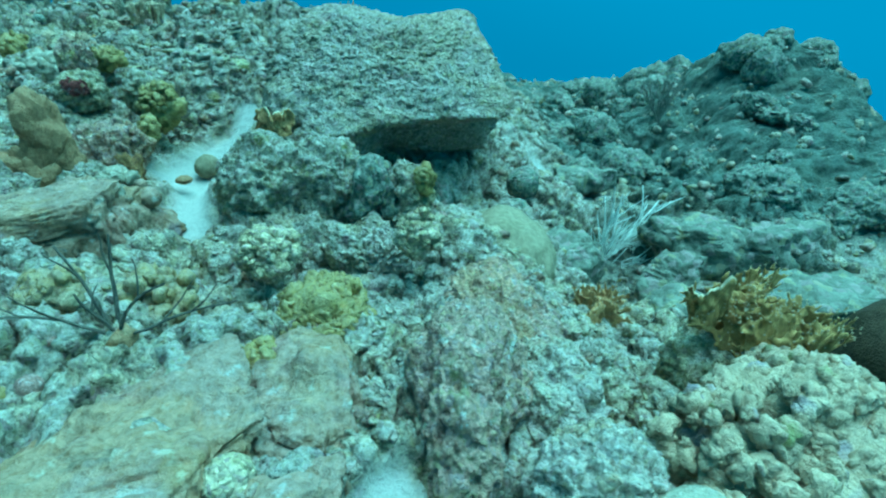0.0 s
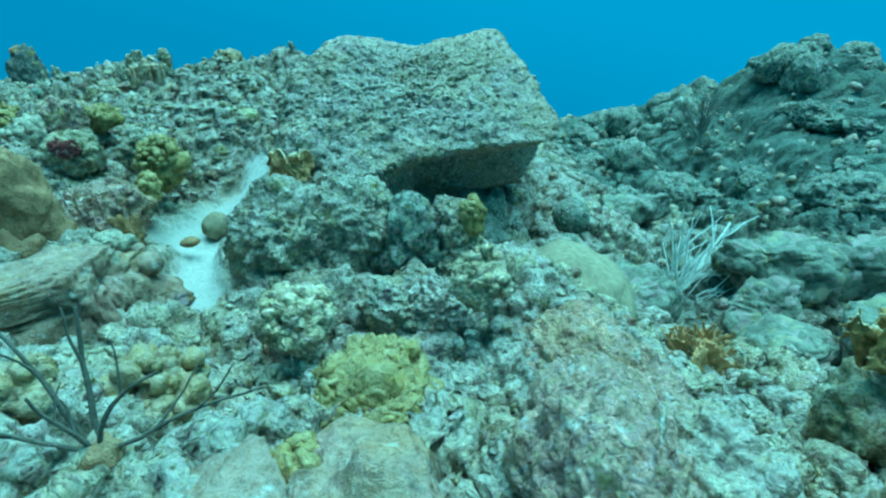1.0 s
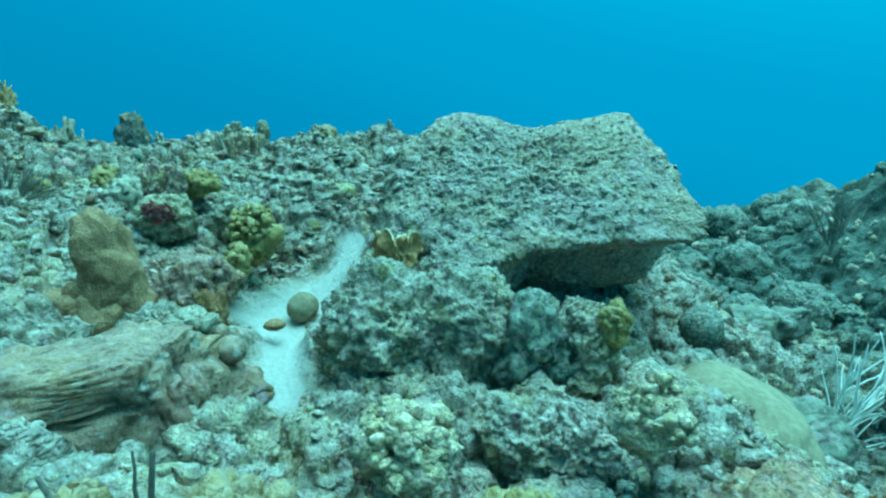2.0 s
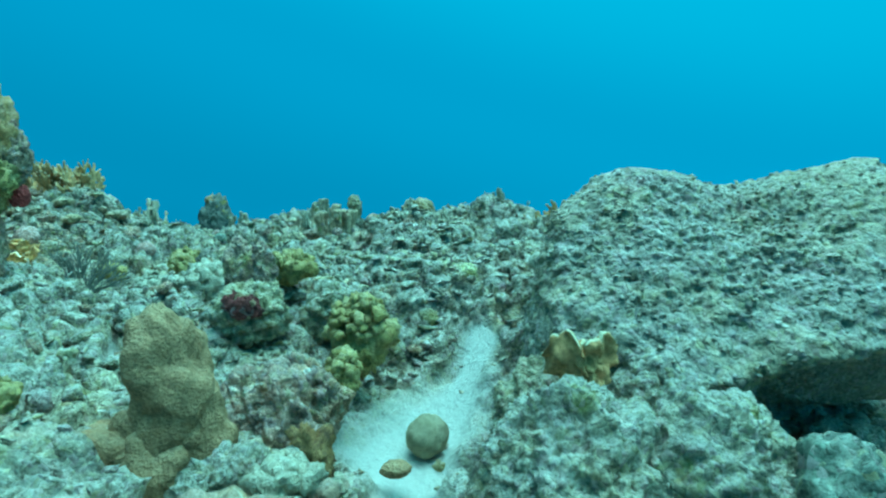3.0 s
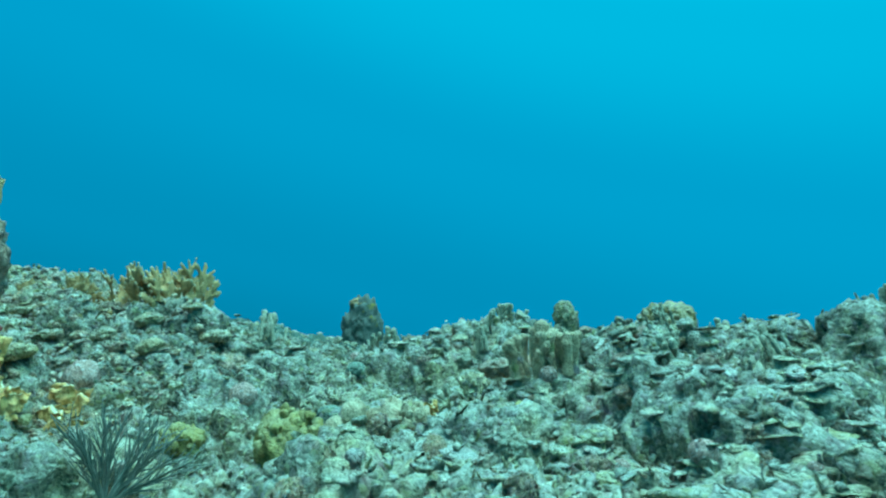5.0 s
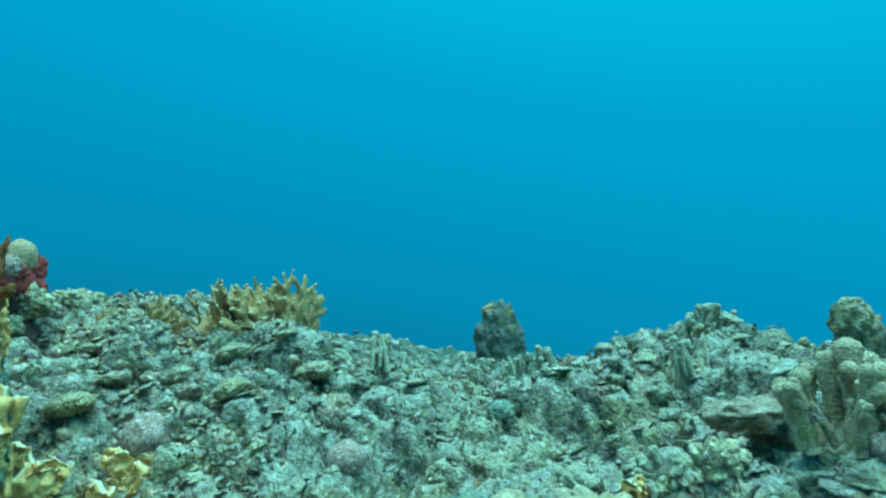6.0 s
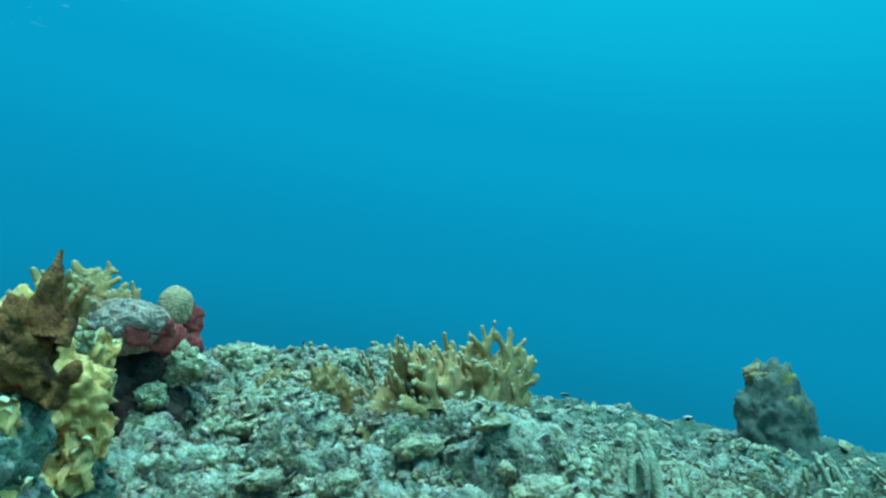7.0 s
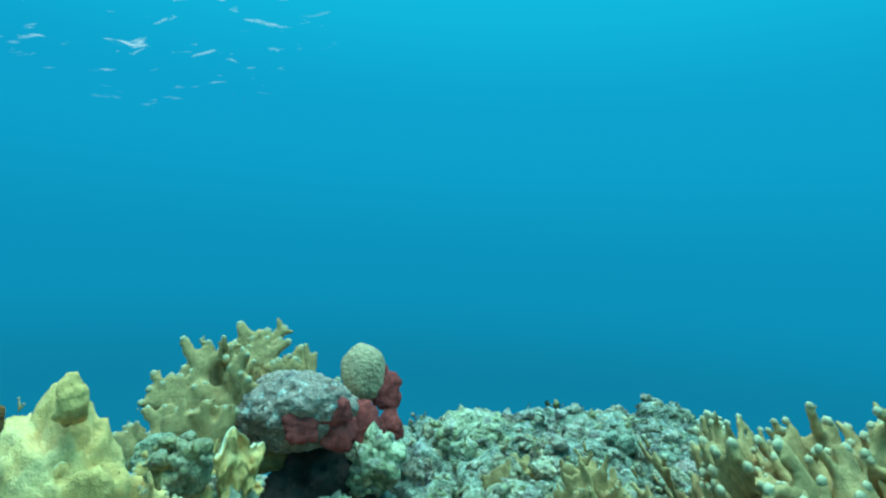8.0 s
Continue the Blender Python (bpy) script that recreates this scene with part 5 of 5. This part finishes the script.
def shapes_for(level, seed, round_only=False):
    if round_only:
        return [(*lump_mesh(seed + 20 + k, level, 1.5, 0.7, 0.5, 0.2), 0.35) for k in range(9)] + [(*finger_mesh(seed + 50 + k), 0.35) for k in range(3)]
    s = [(*chunk_mesh(seed + k, level), 0.30) for k in range(4)]
    s += [(*lump_mesh(seed + 20 + k, level, 1.6, 0.6, 0.45, 0.12), 0.35) for k in range(6)]
    for k in range(3):
        v, f = chunk_mesh(seed + 30 + k, level)
        s.append((v * np.array((1.4, 1.1, 0.35)), f, 0.25))
    s += [(*finger_mesh(seed + 50 + k), 0.35) for k in range(4)]
    return s


SWEPT = [(-.76, .80, .34, .25), (-.45, .92, .16, .22), (-.42, .66, .15, .13), (-1.38, 1.80, .40, .18), (.20, 2.00, .20, .27), (-.10, .93, .13, .28)]  # smooth rock that keeps no rubble


def strewn(count, x0, x1, y0, y1, lo, hi, seed, kinds):
    """Places, sizes and turns of loose pieces on the reef."""
    r = np.random.default_rng(seed)
    xs, ys = r.uniform(x0, x1, count), r.uniform(y0, y1, count)
    zs, s = ground_height(xs, ys)
    out = []
    for x, y, z, sd in zip(xs, ys, zs, s):
        size = lo * (hi / lo) ** (r.random() ** 1.7)
        turn = Euler((r.uniform(-.7, .7), r.uniform(-.7, .7), r.uniform(0, 6.28)))
        sc = size * np.array((1, r.uniform(.6, 1), r.uniform(.5, 1)))
        k = int(r.integers(0, kinds))
        bare = any(((x - cx) / rx) ** 2 + ((y - cy) / ry) ** 2 < 1 for cx, cy, rx, ry in SWEPT) and r.random() < 0.93
        if not bare and (sd < 0.25 or r.random() < 0.08):
            out.append((x, y, z, size, turn, sc, k))
    return out


def scatter(count, x0, x1, y0, y1, lo, hi, level, seed):
    base = shapes_for(level, seed, seed in (101, 107, 108, 109, 110))
    V, F, off = [], [], 0
    for x, y, z, size, turn, sc, k in strewn(count, x0, x1, y0, y1, lo, hi, seed, len(base)):
        v, f, lift = base[k]
        V.append((v * sc) @ np.array(turn.to_matrix()).T + np.array((x, y, z + lift * size)))
        F.append(f + off)
        off += len(v)
    return np.concatenate(V), np.concatenate(F)


for n_r, area, lo, hi, lev, sd in [(1100, (-2.2, 1.0, .5, 3.3), .012, .030, 2, 101), (1200, (-4.6, -1.2, 2.4, 5.0), .008, .022, 2, 102), (1500, (-4.2, -3.0, 3.3, 4.25), .010, .021, 2, 107), (1500, (-4.3, -3.05, 3.3, 4.3), .007, .014, 1, 110),
                                   (2200, (-2.2, 1.0, .5, 3.3), .006, .016, 1, 105), (4200, (-4.6, -1.2, 2.4, 5.6), .005, .016, 1, 106), (1500, (-5, 4.5, 4.5, 6.6), .015, .05, 1, 103),
                                   (1500, (.4, 3.4, 1.3, 5.4), .012, .040, 1, 108), (1300, (-4.1, -2.4, 4.1, 5.5), .012, .030, 1, 111), (500, (-4.0, -3.1, 3.5, 4.2), .012, .024, 2, 112), (1500, (-3.3, -1.1, 2.9, 4.7), .007, .018, 1, 109)]:
    v, f = scatter(n_r, *area, lo, hi, lev, sd)
    tagged(link_mesh("coral_rubble", v, f, WARM_LIT if sd in (107, 110, 112) else RUBBLE, smooth=sd in (101, 107, 108, 109, 110)), "broken coral rubble strewn over the reef", "rubble", kind="stuff")

def shelves(count, x0, x1, y0, y1, lo, hi, seed, thin=(.35, .7), level=2, jut=.8):
    """Thin broken plates of old coral, lying or jutting at low angles."""
    r = np.random.default_rng(seed)
    base = []
    for k in range(10):
        v, f = chunk_mesh(seed + 70 + k, level)
        base.append((v * np.array((1.4, 1.1, r.uniform(*thin))), f))
    V, F, off = [], [], 0
    for x, y, z, size, turn, sc, k in strewn(count, x0, x1, y0, y1, lo, hi, seed, len(base)):
        v, f = base[k]
        low = Euler((turn.x * jut, turn.y * jut, turn.z))
        V.append((v * sc) @ np.array(low.to_matrix()).T + np.array((x, y, z + .22 * size)))
        F.append(f + off)
        off += len(v)
    return np.concatenate(V), np.concatenate(F)


for n_r, area, lo, hi, sd in [(1500, (-3.2, -1.1, 2.6, 4.8), .008, .026, 121), (1300, (-4.2, -2.8, 3.3, 4.6), .007, .020, 122), (600, (-2.3, -1.2, 1.8, 2.9), .008, .024, 123), (700, (-1.0, .6, .7, 2.0), .008, .022, 124), (500, (-1.3, -.7, 2.7, 4.3), .008, .026, 125)]:
    v, f = shelves(n_r, *area, lo, hi, sd)
    tagged(link_mesh("coral_rubble", v, f, WARM_LIT if sd == 122 else RUBBLE), "broken plates of old coral covering the reef", "rubble", kind="stuff")

for n_r, area, lo, hi, sd in [(330, (-2.0, -1.0, 3.15, 4.5), .022, .055, 141), (160, (-1.6, -.75, 2.7, 3.4), .018, .040, 142), (200, (-3.6, -2.9, 3.5, 4.3), .016, .036, 143), (160, (-2.9, -1.9, 4.0, 4.9), .020, .045, 144)]:
    v, f = shelves(n_r, *area, lo, hi, sd, (.20, .36), 2, .45)
    tagged(link_mesh("coral_rubble", v, f, WARM_LIT if sd == 143 else RUBBLE), "thin ledges of old plate coral on the reef", "rubble", kind="stuff")


def sprig_mesh(seed):
    """A broken sprig of branching coral with a few stubs."""
    r = np.random.default_rng(seed)
    out = []
    for k in range(3):
        a = k * 2.1 + r.uniform(-.6, .6)
        pts, rad = wand(r, (0, 0, -.3), (math.cos(a) * r.uniform(.3, 1.1), math.sin(a) * r.uniform(.3, 1.1), 1), r.uniform(1.0, 1.9), r.uniform(.24, .36), .20, 3)
        out.append(tube(pts, rad * 1.3, 4, r.uniform(.55, 1.0)))
    v, f, t = joined(out)
    return v, f


def sprigs(count, x0, x1, y0, y1, lo, hi, seed):
    base = [sprig_mesh(seed + k) for k in range(12)]
    V, F, off = [], [], 0
    for x, y, z, size, turn, sc, k in strewn(count, x0, x1, y0, y1, lo, hi, seed, len(base)):
        v, f = base[k]
        V.append((v * size) @ np.array(turn.to_matrix()).T + np.array((x, y, z)))
        F.append(f + off)
        off += len(v)
    return np.concatenate(V), np.concatenate(F)


for n_r, area, lo, hi, sd in [(1500, (-3.4, -1.0, 2.9, 4.9), .010, .024, 131), (900, (-4.0, -2.6, 3.5, 5.2), .009, .022, 132), (450, (-2.4, -1.2, 2.2, 3.0), .009, .020, 133), (300, (-1.2, -.4, 2.9, 4.4), .010, .024, 134), (250, (-1.0, .5, .8, 2.0), .008, .016, 135)]:
    v, f = sprigs(n_r, *area, lo, hi, sd)
    tagged(link_mesh("coral_rubble", v, f, RUBBLE), "broken sprigs of branching coral among the rubble", "rubble", kind="stuff")

near_shapes = [(link_mesh("stone", v * 0.02, f, RUBBLE), lift) for v, f, lift in shapes_for(3, 301)]
meshes = [(o.data, lift) for o, lift in near_shapes]
for o, _ in near_shapes:
    bpy.data.objects.remove(o)
for area, cnt, sd in [((-1.2, .5, .6, 1.9), 150, 401), ((-3.9, -2.0, 3.3, 4.4), 150, 402)]:
    for x, y, z, size, turn, sc, k in strewn(cnt, *area, .014, .030, sd, len(meshes)):
        ob = new("stone", meshes[k][0])
        ob.parent = ground
        ob.matrix_basis = Matrix.LocRotScale((x, y, z + meshes[k][1] * size), turn, Vector(sc) * 50)
